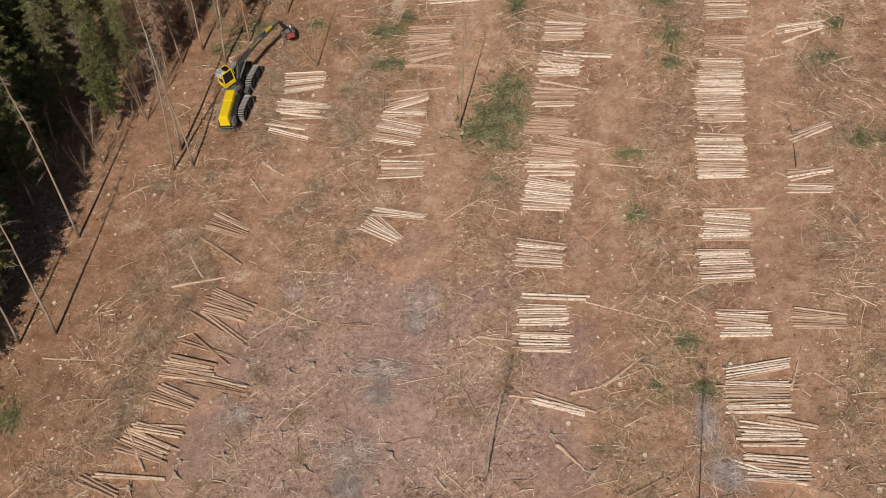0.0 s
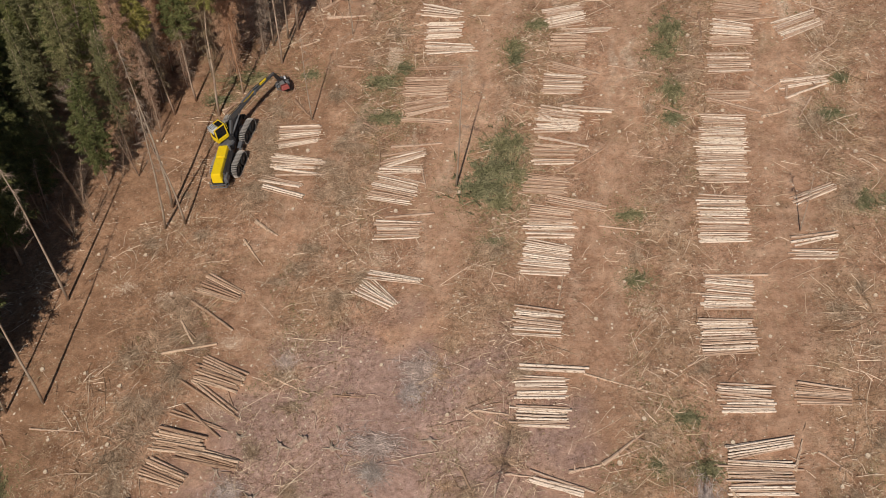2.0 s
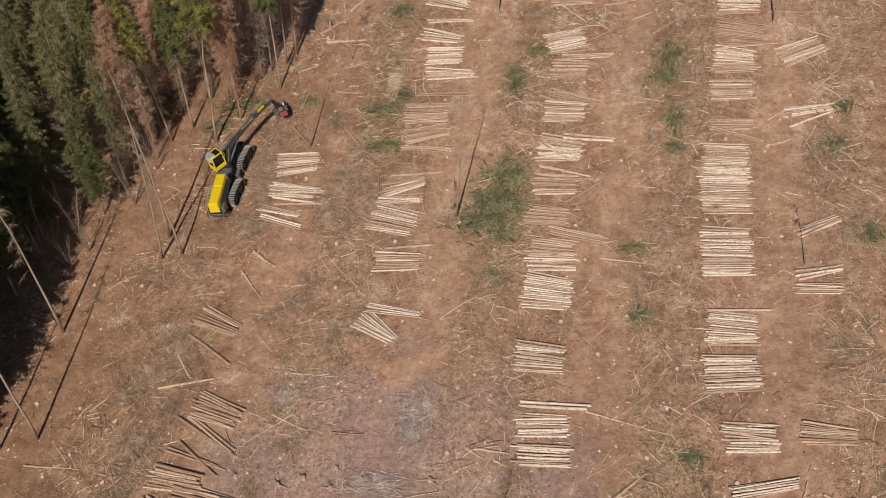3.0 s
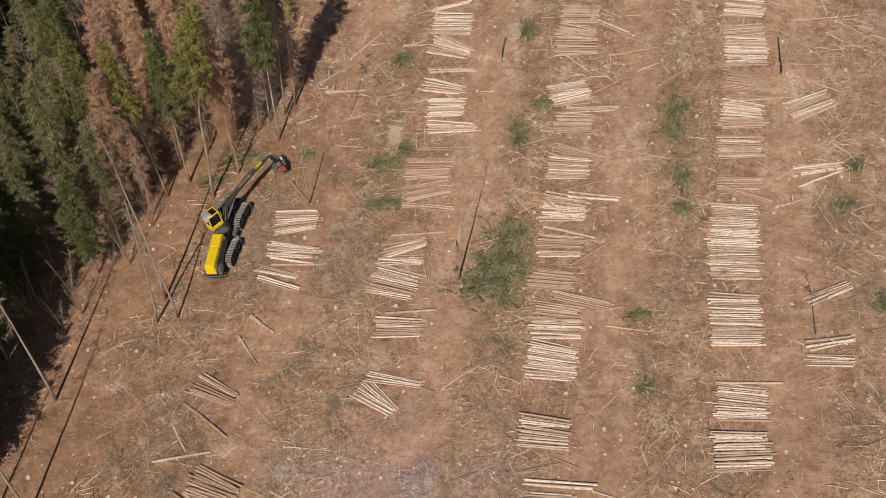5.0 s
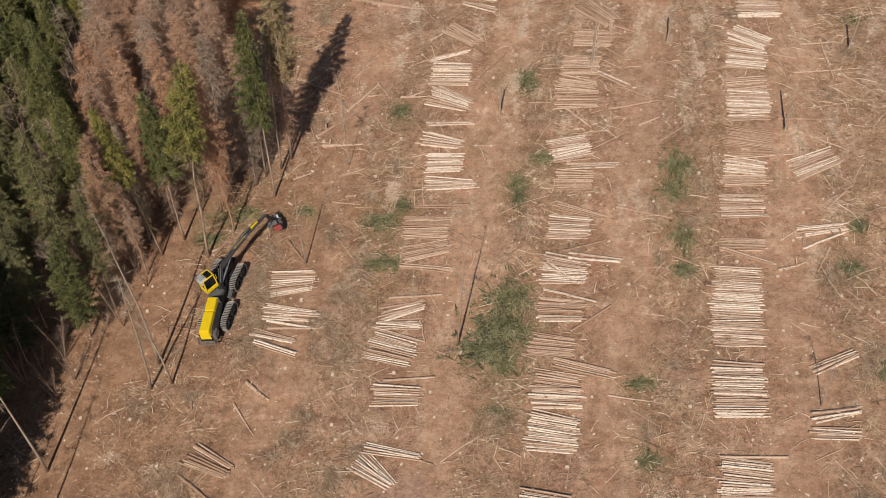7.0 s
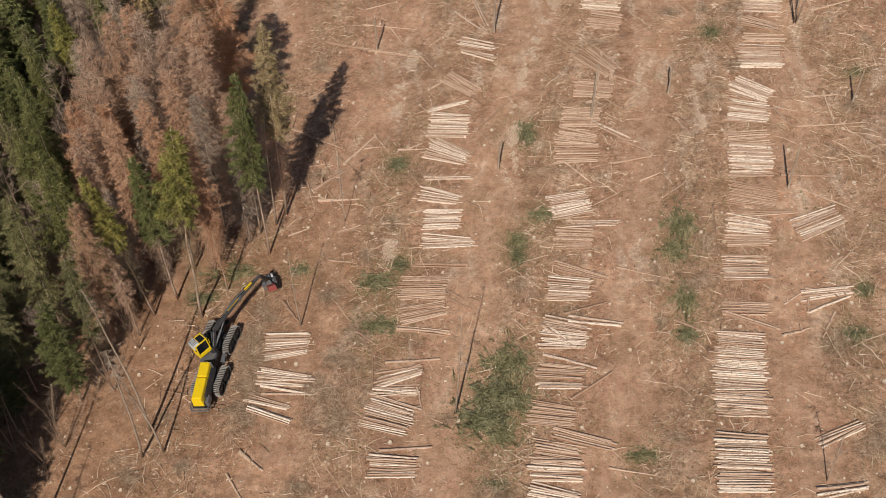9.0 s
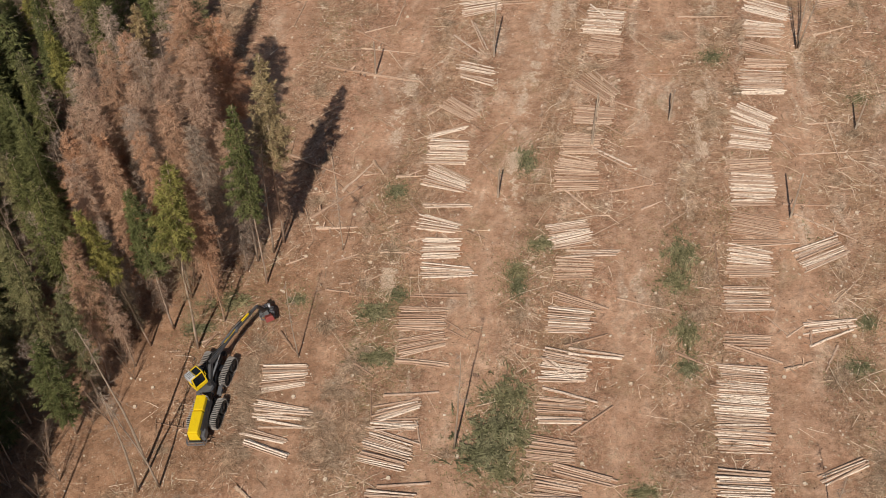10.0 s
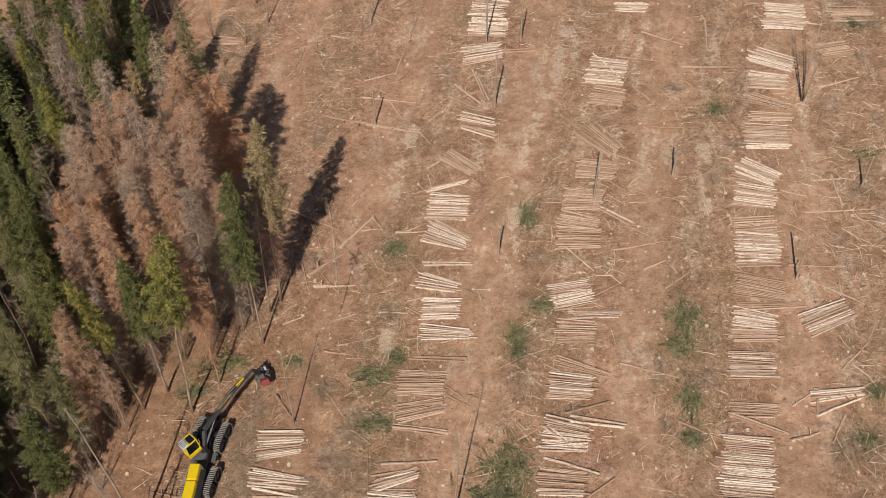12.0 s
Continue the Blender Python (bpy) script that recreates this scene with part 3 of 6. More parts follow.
# ---- trees ----
def bough(s, r, base, out, length, droop, count, size, width, hang):
    """One branch: a rib, and fine sprays crowded about it in a drooping plate."""
    side = Vector((-out.y, out.x, 0)).normalized()
    tip = base + out * length + Vector((0, 0, -0.72 * droop * length))
    edge = side * 0.016
    s.face(base - edge, base + edge, tip)
    for k in range(count):
        f = 0.14 + 0.88 * r.random() ** 0.75
        p = base + out * (length * f) + side * r.gauss(0, 0.17 * length * (1.12 - f) + 0.03)
        p.z += -droop * length * f * (1 - 0.28 * f) + r.gauss(0, 0.05)
        d = (out * r.uniform(0.1, 1.0) + side * r.uniform(-1, 1) + Vector((0, 0, r.uniform(-0.75, 0.25) - hang))).normalized()
        t = d.cross(Vector((r.uniform(-1, 1), r.uniform(-1, 1), r.uniform(0.2, 1)))).normalized() * width * r.uniform(0.6, 1.3)
        s.face(p - t, p + t, p + d * size * r.uniform(0.5, 1.4))


def conifer(name, seed, bare, needles, spread, label, per=46, size=0.24, width=0.026, gap=0.31, hang=0.0, blunt=0.75, haze=150, haze_mat=None, from_low=0.3, tall=20.0):
    """A spruce: bowed tapering stem, a haze of dead limbs below, an uneven crown of boughs above.
    bare: the share of the stem under the crown; per: sprays for each metre of bough; haze: dead limbs."""
    r = random.Random(seed)
    tree = empty(name, label, "tree", "standing trees")
    bow = Vector((r.gauss(0, 0.35), r.gauss(0, 0.35)))
    bend = [Vector((bow.x * (i / 9) ** 2 + r.gauss(0, 0.03), bow.y * (i / 9) ** 2 + r.gauss(0, 0.03), tall * i / 9)) for i in range(10)]

    def on(f):
        q = min(max(f, 0), 0.999) * 9
        return bend[int(q)].lerp(bend[int(q) + 1], q - int(q))

    s = Soup()
    s.tube(bend, [0.088 * (1 - 0.92 * (i / 9)) + 0.012 + (0.03 if i == 0 else 0) for i in range(10)], 7)
    part("trunk", s, BARK, tree, smooth=True)
    # dead limbs, dense just under the crown and thinning downwards
    s = Soup()
    for k in range(haze):
        f = bare + 0.06 - (bare + 0.06 - from_low * bare) * r.random() ** 1.5
        q = r.uniform(0, 6.283)
        p, d = on(f), Vector((math.cos(q), math.sin(q), r.uniform(-0.55, 0.05)))
        ln = spread * r.uniform(0.25, 0.85) * (0.45 + 0.55 * f / max(bare, 0.05))
        tip = p + d * ln
        t = Vector((-d.y, d.x, 0)) * 0.013
        s.face(p - t, p + t, tip)
        for j in range(int(9 * ln) + 3):
            a = p.lerp(tip, r.uniform(0.25, 1.0))
            dd = (d * 0.5 + Vector((r.uniform(-1, 1), r.uniform(-1, 1), r.uniform(-1.2, 0.1)))).normalized()
            t = dd.cross(Vector((r.uniform(-1, 1), r.uniform(-1, 1), 0.7))).normalized() * 0.010
            s.face(a - t, a + t, a + dd * r.uniform(0.2, 0.6))
    tagged(part("dead_branchwork", s, haze_mat or DEAD_TWIG, tree, "dead twiggy lower limbs"), kind="stuff")
    s = Soup()
    lobes = [(r.uniform(0, 6.283), r.uniform(-0.28, 0.22)) for k in range(3)]
    z = bare
    while z < 0.99:
        f = (z - bare) / (1 - bare)
        reach = spread * (1 - f) ** blunt * min(1.0, 0.42 + 2.6 * f) + 0.10
        n = 4 + round(3 * (1 - f))
        turn = r.uniform(0, 6.283)
        for k in range(n):
            if r.random() < 0.07:
                continue
            q = turn + 6.283 * k / n + r.uniform(-0.4, 0.4)
            grow = 1 + sum(b * math.cos(q - a + 2.2 * f * j) for j, (a, b) in enumerate(lobes))
            ln = max(0.15, reach * grow * r.uniform(0.62, 1.15))
            out = Vector((math.cos(q), math.sin(q), 0.42 * f - 0.10 + r.uniform(-0.12, 0.12)))
            bough(s, r, on(min(z + r.uniform(-0.5, 0.5) * gap / tall, 0.985)), out, ln, 0.42 * (1 - f) + 0.05, int(per * ln) + 8, size, width, hang)
        z += gap * (0.8 + 0.35 * (1 - f)) / tall
    # the leading shoot
    top = on(0.985)
    for k in range(14):
        a = top + Vector((0, 0, r.uniform(-0.25, 0.3)))
        d = Vector((r.uniform(-1, 1), r.uniform(-1, 1), r.uniform(0.2, 1.6))).normalized()
        t = d.cross(Vector((0.3, 0.7, 0.4))).normalized() * width
        s.face(a - t, a + t, a + d * size)
    tagged(part("crown", s, needles, tree), kind="stuff")
    return tree


def bare_tree(name, seed, tall, label, group, twigs=110, spread=1.5, stem=None, start=0.4, girth=1.0):
    """A dead conifer that has lost its needles: stem and thin drooping twigs."""
    r = random.Random(seed)
    tree = empty(name, label, "tree", group)
    bow = Vector((r.gauss(0, 0.6), r.gauss(0, 0.6))) * girth * girth
    bend = [Vector((bow.x * (i / 7) ** 2 + r.gauss(0, 0.03), bow.y * (i / 7) ** 2 + r.gauss(0, 0.03), tall * i / 7)) for i in range(8)]
    s = Soup()
    s.tube(bend, [girth * (0.105 * (tall / 18) * (1 - 0.92 * (i / 7)) + 0.012) for i in range(8)], 7)
    part("trunk", s, stem or SNAG, tree, smooth=True)
    s = Soup()
    for k in range(twigs):
        f = start + (0.985 - start) * r.random() ** 0.85
        q7 = f * 7
        p = bend[int(q7)].lerp(bend[min(int(q7) + 1, 7)], q7 - int(q7))
        q = r.uniform(0, 6.283)
        d = Vector((math.cos(q), math.sin(q), r.uniform(-0.3, 0.25)))
        ln = spread * (1.08 - f) / (1.08 - start) * r.uniform(0.5, 1.2) + 0.15
        tip = p + d * ln + Vector((0, 0, -0.2 * ln))
        s.tube([p, p + d * ln * 0.55, tip], [0.014, 0.010, 0.004], 3, False)
        for j in range(14):
            g = r.uniform(0.2, 0.98)
            a = p.lerp(tip, g)
            dd = (d * 0.6 + Vector((r.uniform(-1, 1), r.uniform(-1, 1), r.uniform(-0.9, 0.1)))).normalized()
            t = dd.cross(Vector((r.uniform(-1, 1), r.uniform(-1, 1), 0.6))).normalized() * 0.009
            s.face(a - t, a + t, a + dd * r.uniform(0.2, 0.65))
    tagged(part("branchwork", s, GREYED, tree, "bare grey twigs"), kind="stuff")
    return tree


def leafless(seed, tall):
    """A leafless broadleaved tree: a forked stem, long rising limbs and a haze of twigs."""
    r = random.Random(seed)
    tree = empty("leafless_tree", "leafless grey-brown broadleaved tree in the wood", "tree", "standing trees")
    wood, fine = Soup(), Soup()
    lead = [Vector((0.25 * math.sin(i * 1.3 + seed), 0.25 * math.cos(i * 1.1 + seed) - 0.25, tall * i / 6)) for i in range(7)]
    wood.tube(lead, [0.075 * (1 - 0.9 * i / 6) + 0.01 for i in range(7)], 6)
    for k in range(22):
        f = r.uniform(0.3, 0.95)
        q = r.uniform(0, 6.283)
        p = lead[int(f * 6)].lerp(lead[int(f * 6) + 1], f * 6 % 1)
        tip = p + Vector((math.cos(q), math.sin(q), r.uniform(0.5, 1.5))) * (tall * 0.17 * (1.25 - f))
        mid = p.lerp(tip, 0.5) + Vector((r.gauss(0, 0.12), r.gauss(0, 0.12), -0.1))
        wood.tube([p, mid, tip], [0.022, 0.014, 0.006], 4, False)
        for j in range(44):
            g = r.uniform(0.25, 1.0)
            a = p.lerp(mid, g * 2) if g < 0.5 else mid.lerp(tip, g * 2 - 1)
            dd = Vector((r.uniform(-1, 1), r.uniform(-1, 1), r.uniform(-0.2, 1.0))).normalized()
            t = dd.cross(Vector((r.uniform(-1, 1), r.uniform(-1, 1), 0.6))).normalized() * 0.009
            fine.face(a - t, a + t, a + dd * r.uniform(0.3, 0.9))
    part("trunk", wood, DEAD_TWIG, tree, smooth=True)
    tagged(part("branchwork", fine, GREYED, tree), kind="stuff")
    return tree


TREES = {
    "green": [conifer("spruce_tree", 10 + k, b, GREEN, w, "tall green spruce with a bare lower trunk", per=48, size=0.30, width=0.036, haze=130)
              for k, (b, w) in enumerate(((0.46, 1.85), (0.52, 1.7)))],
    "full": [conifer("spruce_tree", 15 + k, b, GREEN, w, "dense dark green spruce branched almost to the ground", per=32, size=0.32, width=0.042, gap=0.38, haze=30, blunt=0.62)
             for k, (b, w) in enumerate(((0.14, 2.6), (0.20, 2.4)))],
    "deep": [conifer("spruce_tree", 18, 0.2, GREEN, 2.7, "green spruce standing deep in the wood", per=9, size=0.62, width=0.10, gap=0.5, haze=12, blunt=0.62)],
    "lime": [conifer("spruce_tree", 20 + k, b, LIME, w, "yellowing green spruce with a bare lower trunk", per=56, size=0.28, width=0.034, haze=240, haze_mat=OLIVE_TWIG)
             for k, (b, w) in enumerate(((0.60, 1.85), (0.56, 1.7)))],
    "mixed": [conifer("spruce_tree", 24 + k, b, MIXED, w, "grey-green spruce thinning below, lichen on its limbs", per=44, size=0.25, width=0.028, gap=0.36, haze=140, haze_mat=OLIVE_TWIG, blunt=0.6)
              for k, (b, w) in enumerate(((0.26, 2.3), (0.32, 2.1)))],
    "olive": [conifer("spruce_tree", 26, 0.48, OLIVE, 1.8, "fading olive-brown spruce with a bare lower trunk", per=52, size=0.26, width=0.030, haze=240, haze_mat=BROWN)],
    "brown": [conifer("dead_spruce_tree", 30 + k, b, BROWN, w, "dead spruce with rusty brown twigs and bare trunk", per=33, size=0.42, width=0.021, gap=0.34, hang=0.05, blunt=0.42, haze=260, haze_mat=BROWN, from_low=0.15)
              for k, (b, w) in enumerate(((0.34, 1.95), (0.42, 1.8), (0.28, 2.2)))],
    "rust": [conifer("dead_spruce_tree", 36 + k, b, RUST, w, "dead spruce with rust-red needles, greyer below", per=38, size=0.40, width=0.021, gap=0.34, hang=0.05, blunt=0.5, haze=300, haze_mat=BROWN, from_low=0.15)
             for k, (b, w) in enumerate(((0.46, 1.9), (0.40, 2.1)))],
    "grey": [conifer("bare_spruce_tree", 50 + k, b, GREYED, w, "dead spruce without needles, grey drooping twigs", per=24, size=0.42, width=0.017, gap=0.36, hang=0.1, blunt=0.45, haze=180, haze_mat=GREYED, from_low=0.15)
             for k, (b, w) in enumerate(((0.30, 1.9), (0.36, 1.7)))],
    "thin": [bare_tree("bare_spruce_tree", 60 + k, 18.0, "thin pale dead trunk with few twigs", "standing trees", 26, 1.2, start=0.45)
             for k in range(2)],
    "leafless": [leafless(70 + k, 20.0) for k in range(3)],
}
STOOD = []


def stand(kind, x, y, tall, lean=(0.0, 0.0), turn=None, slim=1.0, pick=None):
    r = random.Random(int(x * 31) * 977 + int(y * 53))
    made = TREES[kind]
    src = made[pick] if pick is not None else r.choice(made)
    full = 18.0 if kind == "thin" else 20.0
    wide = slim * (0.35 + 0.65 * tall / full)
    m = pose(x, y, height(x, y) - 0.1, lean[0], lean[1], r.uniform(0, 360) if turn is None else turn) @ Matrix.Diagonal((wide, wide, tall / full, 1))
    STOOD.append((x, y))
    return copy_thing(src, m)


# trees of the edge, one by one
stand("thin", -27.0, 43.2, 16.5, (0, -1))
stand("thin", -29.5, 42.7, 14.0)
stand("thin", -27.2, 51.9, 16.6)
stand("thin", -30.8, 61.0, 5.8)
stand("thin", -27.4, 66.3, 6.0)
stand("thin", -20.6, 60.3, 17.5, (0, -1))
stand("thin", -19.35, 58.45, 12.0, (-2, -2))
stand("thin", -20.9, 58.2, 15.0, (0, -6))
stand("thin", -14.4, 78.5, 13.0)
stand("thin", -19.5, 75.2, 15.0)
stand("thin", -13.2, 79.3, 13.0)
stand("olive", -12.5, 80.3, 20.0, (0, 1.5), 0.0, 1.05)
stand("green", -13.5, 76.2, 19.2, (0, 0.6), 40.0, 0.86, 0)
stand("rust", -16.5, 72.6, 17.6, (0, 0.6), slim=0.68, pick=0)
stand("lime", -18.3, 70.2, 19.6, (-1, 3), 20.0, 1.0, 0)
stand("lime", -22.1, 70.7, 17.2, (-2, 4.5), 200.0, 0.8, 1)
stand("green", -20.5, 72.2, 15.8, (0, 2), slim=1.05, pick=0)
stand("rust", -24.9, 67.9, 16.4, (-2, 4), slim=0.72, pick=1)
stand("full", -26.4, 63.2, 11.8, (0, 1), slim=1.0, pick=1)
stand("mixed", -25.0, 65.7, 13.6, slim=0.8, pick=1)
stand("full", -27.0, 71.6, 17.4, (-1, 1), slim=0.78, pick=0)
stand("mixed", -28.6, 68.6, 16.2, slim=0.95)
stand("mixed", -30.2, 64.4, 13.0)
stand("full", -31.2, 62.2, 9.5)
stand("full", -30.4, 77.2, 15.0, slim=0.9)
stand("rust", -27.2, 80.0, 14.6, slim=0.95, pick=1)
stand("brown", -25.6, 76.2, 15.4, slim=0.8)
stand("brown", -23.2, 76.4, 15.8, slim=0.85)
stand("rust", -24.6, 85.4, 17.6, slim=0.95, pick=0)
stand("grey", -22.4, 81.0, 15.6)
stand("brown", -19.5, 80.9, 16.0, slim=0.9)
stand("brown", -21.3, 78.7, 15.0, slim=0.8)
stand("grey", -17.6, 79.4, 14.5)
stand("brown", -17.4, 82.6, 16.4, slim=0.9)
stand("brown", -20.6, 84.6, 16.8)
stand("brown", -18.0, 86.2, 16.8, slim=1.1)
stand("grey", -22.6, 87.6, 16.6)
stand("rust", -19.3, 90.0, 18.2, slim=1.3, pick=1)
stand("brown", -17.4, 91.6, 15.0, slim=1.2, pick=2)
stand("grey", -21.6, 93.4, 18.2, slim=0.75)
stand("olive", -24.3, 93.6, 15.6, slim=0.95)
stand("brown", -15.7, 81.4, 13.0, slim=0.8)
stand("grey", -15.2, 77.6, 12.0, slim=0.9)
stand("brown", -17.6, 75.6, 12.4, slim=0.8)
stand("brown", -21.6, 74.2, 13.0, slim=0.75)
stand("grey", -23.4, 72.4, 12.6, slim=0.8)
stand("brown", -23.0, 68.8, 10.6, slim=0.7)
stand("mixed", -20.5, 99.0, 16.4, slim=0.9)
stand("full", -29.8, 101.6, 15.4, slim=0.8)
stand("green", -25.4, 101.2, 15.6, slim=1.1)
stand("lime", -31.4, 93.0, 14.6)
stand("green", -33.8, 96.0, 13.0, slim=1.1)
stand("full", -34.4, 87.6, 12.0, slim=0.9)
stand("grey", -28.7, 88.8, 13.6)
stand("leafless", -27.6, 92.0, 12.0)
stand("leafless", -30.4, 86.4, 14.0)
stand("leafless", -29.2, 83.2, 12.5)
stand("leafless", -27.6, 96.6, 13.0)
stand("leafless", -23.4, 98.4, 12.0)
stand("leafless", -28.9, 73.8, 12.5)
stand("leafless", -25.6, 69.0, 11.0)
stand("leafless", -27.6, 64.6, 10.0)
stand("grey", -19.0, 121.5, 13.0)
stand("grey", -20.5, 124.5, 14.0)
stand("grey", -17.8, 126.0, 12.0)
stand("thin", -17.4, 118.0, 9.0)


def fill_forest():
    """The wood behind the listed trees: dead trees towards its edge, green and leafless ones deeper in."""
    r = random.Random(5)
    for y in np.arange(31, 130, 2.3):
        for x in np.arange(-48, -10, 2.3):
            px, py = x + r.uniform(-0.85, 0.85), y + r.uniform(-0.85, 0.85)
            inside = forest_edge(py) - px
            if any(math.hypot(px - a, py - b) < 1.75 for a, b in STOOD):
                continue
            if py < 63:
                # dense and dark, standing back from the last stumps
                limit = -33.0 if py < 43 else (-30.8 if py < 47 else (-30.4 if py < 53 else -31.3))
                if px < limit and inside < 17:
                    stand("deep" if px < -36 else r.choice(("full", "full", "mixed")), px, py, r.uniform(15.0, 20.0) if py < 50 else r.uniform(13.0, 17.0), slim=1.15)
                continue
            if not ((5.2 if py < 80 else 3.8) < inside < 27) or px < -43:
                continue
            if px < -36.5 and py < 98:
                stand("deep", px, py, r.uniform(11.0, 15.0))
                continue
            if py > 98:
                kind, tall = r.choice(("green", "full", "mixed", "leafless", "grey", "lime")), r.uniform(11.0, 15.5)
            elif px > -27.5 and py > 72:
                kind, tall = r.choice(("brown", "brown", "brown", "brown", "grey")), r.uniform(12.0, 15.5)
            elif px > -27:
                if r.random() < 0.5:
                    continue
                kind, tall = r.choice(("grey", "brown", "mixed")), r.uniform(7.0, 10.0)
            else:
                kind, tall = r.choice(("mixed", "full", "full", "leafless", "green")), r.uniform(10.5, 15.0)
            stand(kind, px, py, tall, slim=r.uniform(0.85, 1.1))


fill_forest()


def sapling(seed, tall):
    """Leafless undergrowth: several thin stems with a haze of twigs."""
    r = random.Random(seed)
    tree = empty("bare_sapling", "leafless brown sapling in the undergrowth", "sapling", "undergrowth")
    fine = Soup()
    for k in range(4):
        q = r.uniform(0, 6.283)
        tip = Vector((math.cos(q) * tall * r.uniform(0.08, 0.28), math.sin(q) * tall * r.uniform(0.08, 0.28), tall * r.uniform(0.7, 1.0)))
        s = Soup()
        s.tube([(0, 0, 0), tip * 0.5 + Vector((0.1, 0, 0.2)), tip], [0.030, 0.020, 0.006], 5)
        part("stem", s, DEAD_TWIG, tree)
        for j in range(46):
            f = r.uniform(0.2, 1.0)
            p = tip * f
            d = Vector((r.uniform(-1, 1), r.uniform(-1, 1), r.uniform(-0.1, 1.1))).normalized()
            t = d.cross(Vector((r.uniform(-1, 1), r.uniform(-1, 1), 0.6))).normalized() * 0.009
            fine.face(p - t, p + t, p + d * r.uniform(0.3, 1.1))
    tagged(part("branchwork", fine, DEAD_TWIG, tree), kind="stuff")
    return tree


TREES["sapling"] = [sapling(200 + k, 6.0) for k in range(3)]


def fill_undergrowth():
    r = random.Random(15)
    made = 0
    while made < 85:
        y = r.uniform(58, 128)
        x = forest_edge(y) - r.uniform(2.5 if y < 78 else 1.5, 18 if y > 62 else 9)
        if any(math.hypot(x - a, y - b) < 0.8 for a, b in STOOD):
            continue
        copy_thing(r.choice(TREES["sapling"]), pose(x, y, height(x, y) - 0.05, 0, 0, r.uniform(0, 360)) @ Matrix.Scale(r.uniform(0.4, 1.1), 4))
        made += 1
    for x, y in ((-23.5, 104.5), (-22.0, 106.0), (-24.2, 108.4), (-21.2, 111.4), (-19.4, 114.4), (-22.9, 115.8), (-20.0, 103.2), (-24.6, 112.2)):
        copy_thing(r.choice(TREES["sapling"]), pose(x, y, height(x, y) - 0.05, 0, 0, r.uniform(0, 360)) @ Matrix.Scale(r.uniform(0.6, 1.1), 4))


fill_undergrowth()
for kinds in TREES.values():
    for tree in kinds:
        for o in (*tree.children_recursive, tree):
            bpy.data.objects.remove(o)


# ---- the harvester ----
def build_harvester():
    base = lying(-16.45, 65.2, 86.0)
    back = base.inverted()
    cart = empty("forest_harvester", "yellow eight-wheeled forest harvester with steel tracks, parked", "harvester", m=base)

    def spot(x, y, lift):
        return back @ Vector((x, y, height(x, y) + lift))

    # bogies with their tracks
    plate = Soup()
    plate.box(pose(0, 0, 0), 0.08, 0.52, 0.045, (0.8, 0.96), bevel=0.008)
    plate.box(pose(0, 0, 0.04), 0.028, 0.48, 0.055, (0.5, 0.9))
    plate_mesh = plate.mesh("track_plate", TRACK)
    tyre = Soup()
    ring = [(-0.24, 0.34), (-0.25, 0.46), (-0.20, 0.525), (0.20, 0.525), (0.25, 0.46), (0.24, 0.34)]
    n = 22
    for k in range(n):
        q0, q1 = 2 * math.pi * k / n, 2 * math.pi * (k + 1) / n
        for (y0, r0), (y1, r1) in zip(ring, ring[1:]):
            tyre.face((r0 * math.cos(q0), y0, r0 * math.sin(q0)), (r0 * math.cos(q1), y0, r0 * math.sin(q1)),
                      (r1 * math.cos(q1), y1, r1 * math.sin(q1)), (r1 * math.cos(q0), y1, r1 * math.sin(q0)))
    tyre_mesh = tyre.mesh("tyre", RUBBER)
    rim = Soup()
    rim.tube([(0, -0.18, 0), (0, 0.18, 0)], [0.35, 0.35], 18)
    rim.tube([(0, -0.25, 0), (0, 0.25, 0)], [0.13, 0.13], 10)
    rim_mesh = rim.mesh("rim", BLACK)
    for bx, by, yaw in ((-1.48, -0.9, -8), (-1.48, 0.82, -8), (2.2, -0.92, -11), (2.75, 1.0, -11)):
        bogie = part("bogie", Soup(), BLACK, cart)
        s = Soup()
        s.box(pose(0, -0.36 if by > 0 else 0.36, 0), 1.5, 0.16, 0.36, (0.8, 1), bevel=0.03)
        bogie.data = s.mesh("bogie", BLACK)
        bogie.matrix_basis = pose(bx, by, 0.585, 0, 0, yaw)
        for wx in (-0.62, 0.62):
            wheel = part("tyre", tyre_mesh, None, bogie)
            wheel.matrix_basis = pose(wx, 0, 0)
            wheel = part("rim", rim_mesh, None, bogie, "dark steel rim")
            wheel.matrix_basis = pose(wx, 0, 0)
        half, rad = 0.62, 0.56
        whole = 4 * half + 2 * math.pi * rad
        count = 40
        for k in range(count):
            d = whole * k / count
            if d < 2 * half:
                m = pose(-half + d, 0, rad)
            elif d < 2 * half + math.pi * rad:
                q = (d - 2 * half) / rad
                m = pose(half + rad * math.sin(q), 0, rad * math.cos(q), 0, math.degrees(q), 0)
            elif d < 4 * half + math.pi * rad:
                m = pose(half - (d - 2 * half - math.pi * rad), 0, -rad, 0, 180, 0)
            else:
                q = (d - 4 * half - math.pi * rad) / rad
                m = pose(-half - rad * math.sin(q), 0, -rad * math.cos(q), 0, 180 + math.degrees(q), 0)
            part("track_plate", plate_mesh, None, bogie).matrix_basis = m

    # rear body
    s = Soup()
    s.box(pose(-2.1, 0.05, 0.88), 3.3, 0.8, 0.42, bevel=0.04)
    s.box(pose(-2.25, 0.1, 1.2), 3.25, 1.25, 0.5, (0.97, 0.94), bevel=0.06)
    s.box(pose(-2.2, -0.42, 1.5), 2.7, 0.32, 0.32, (0.92, 0.5), (0, 0.08), bevel=0.04)
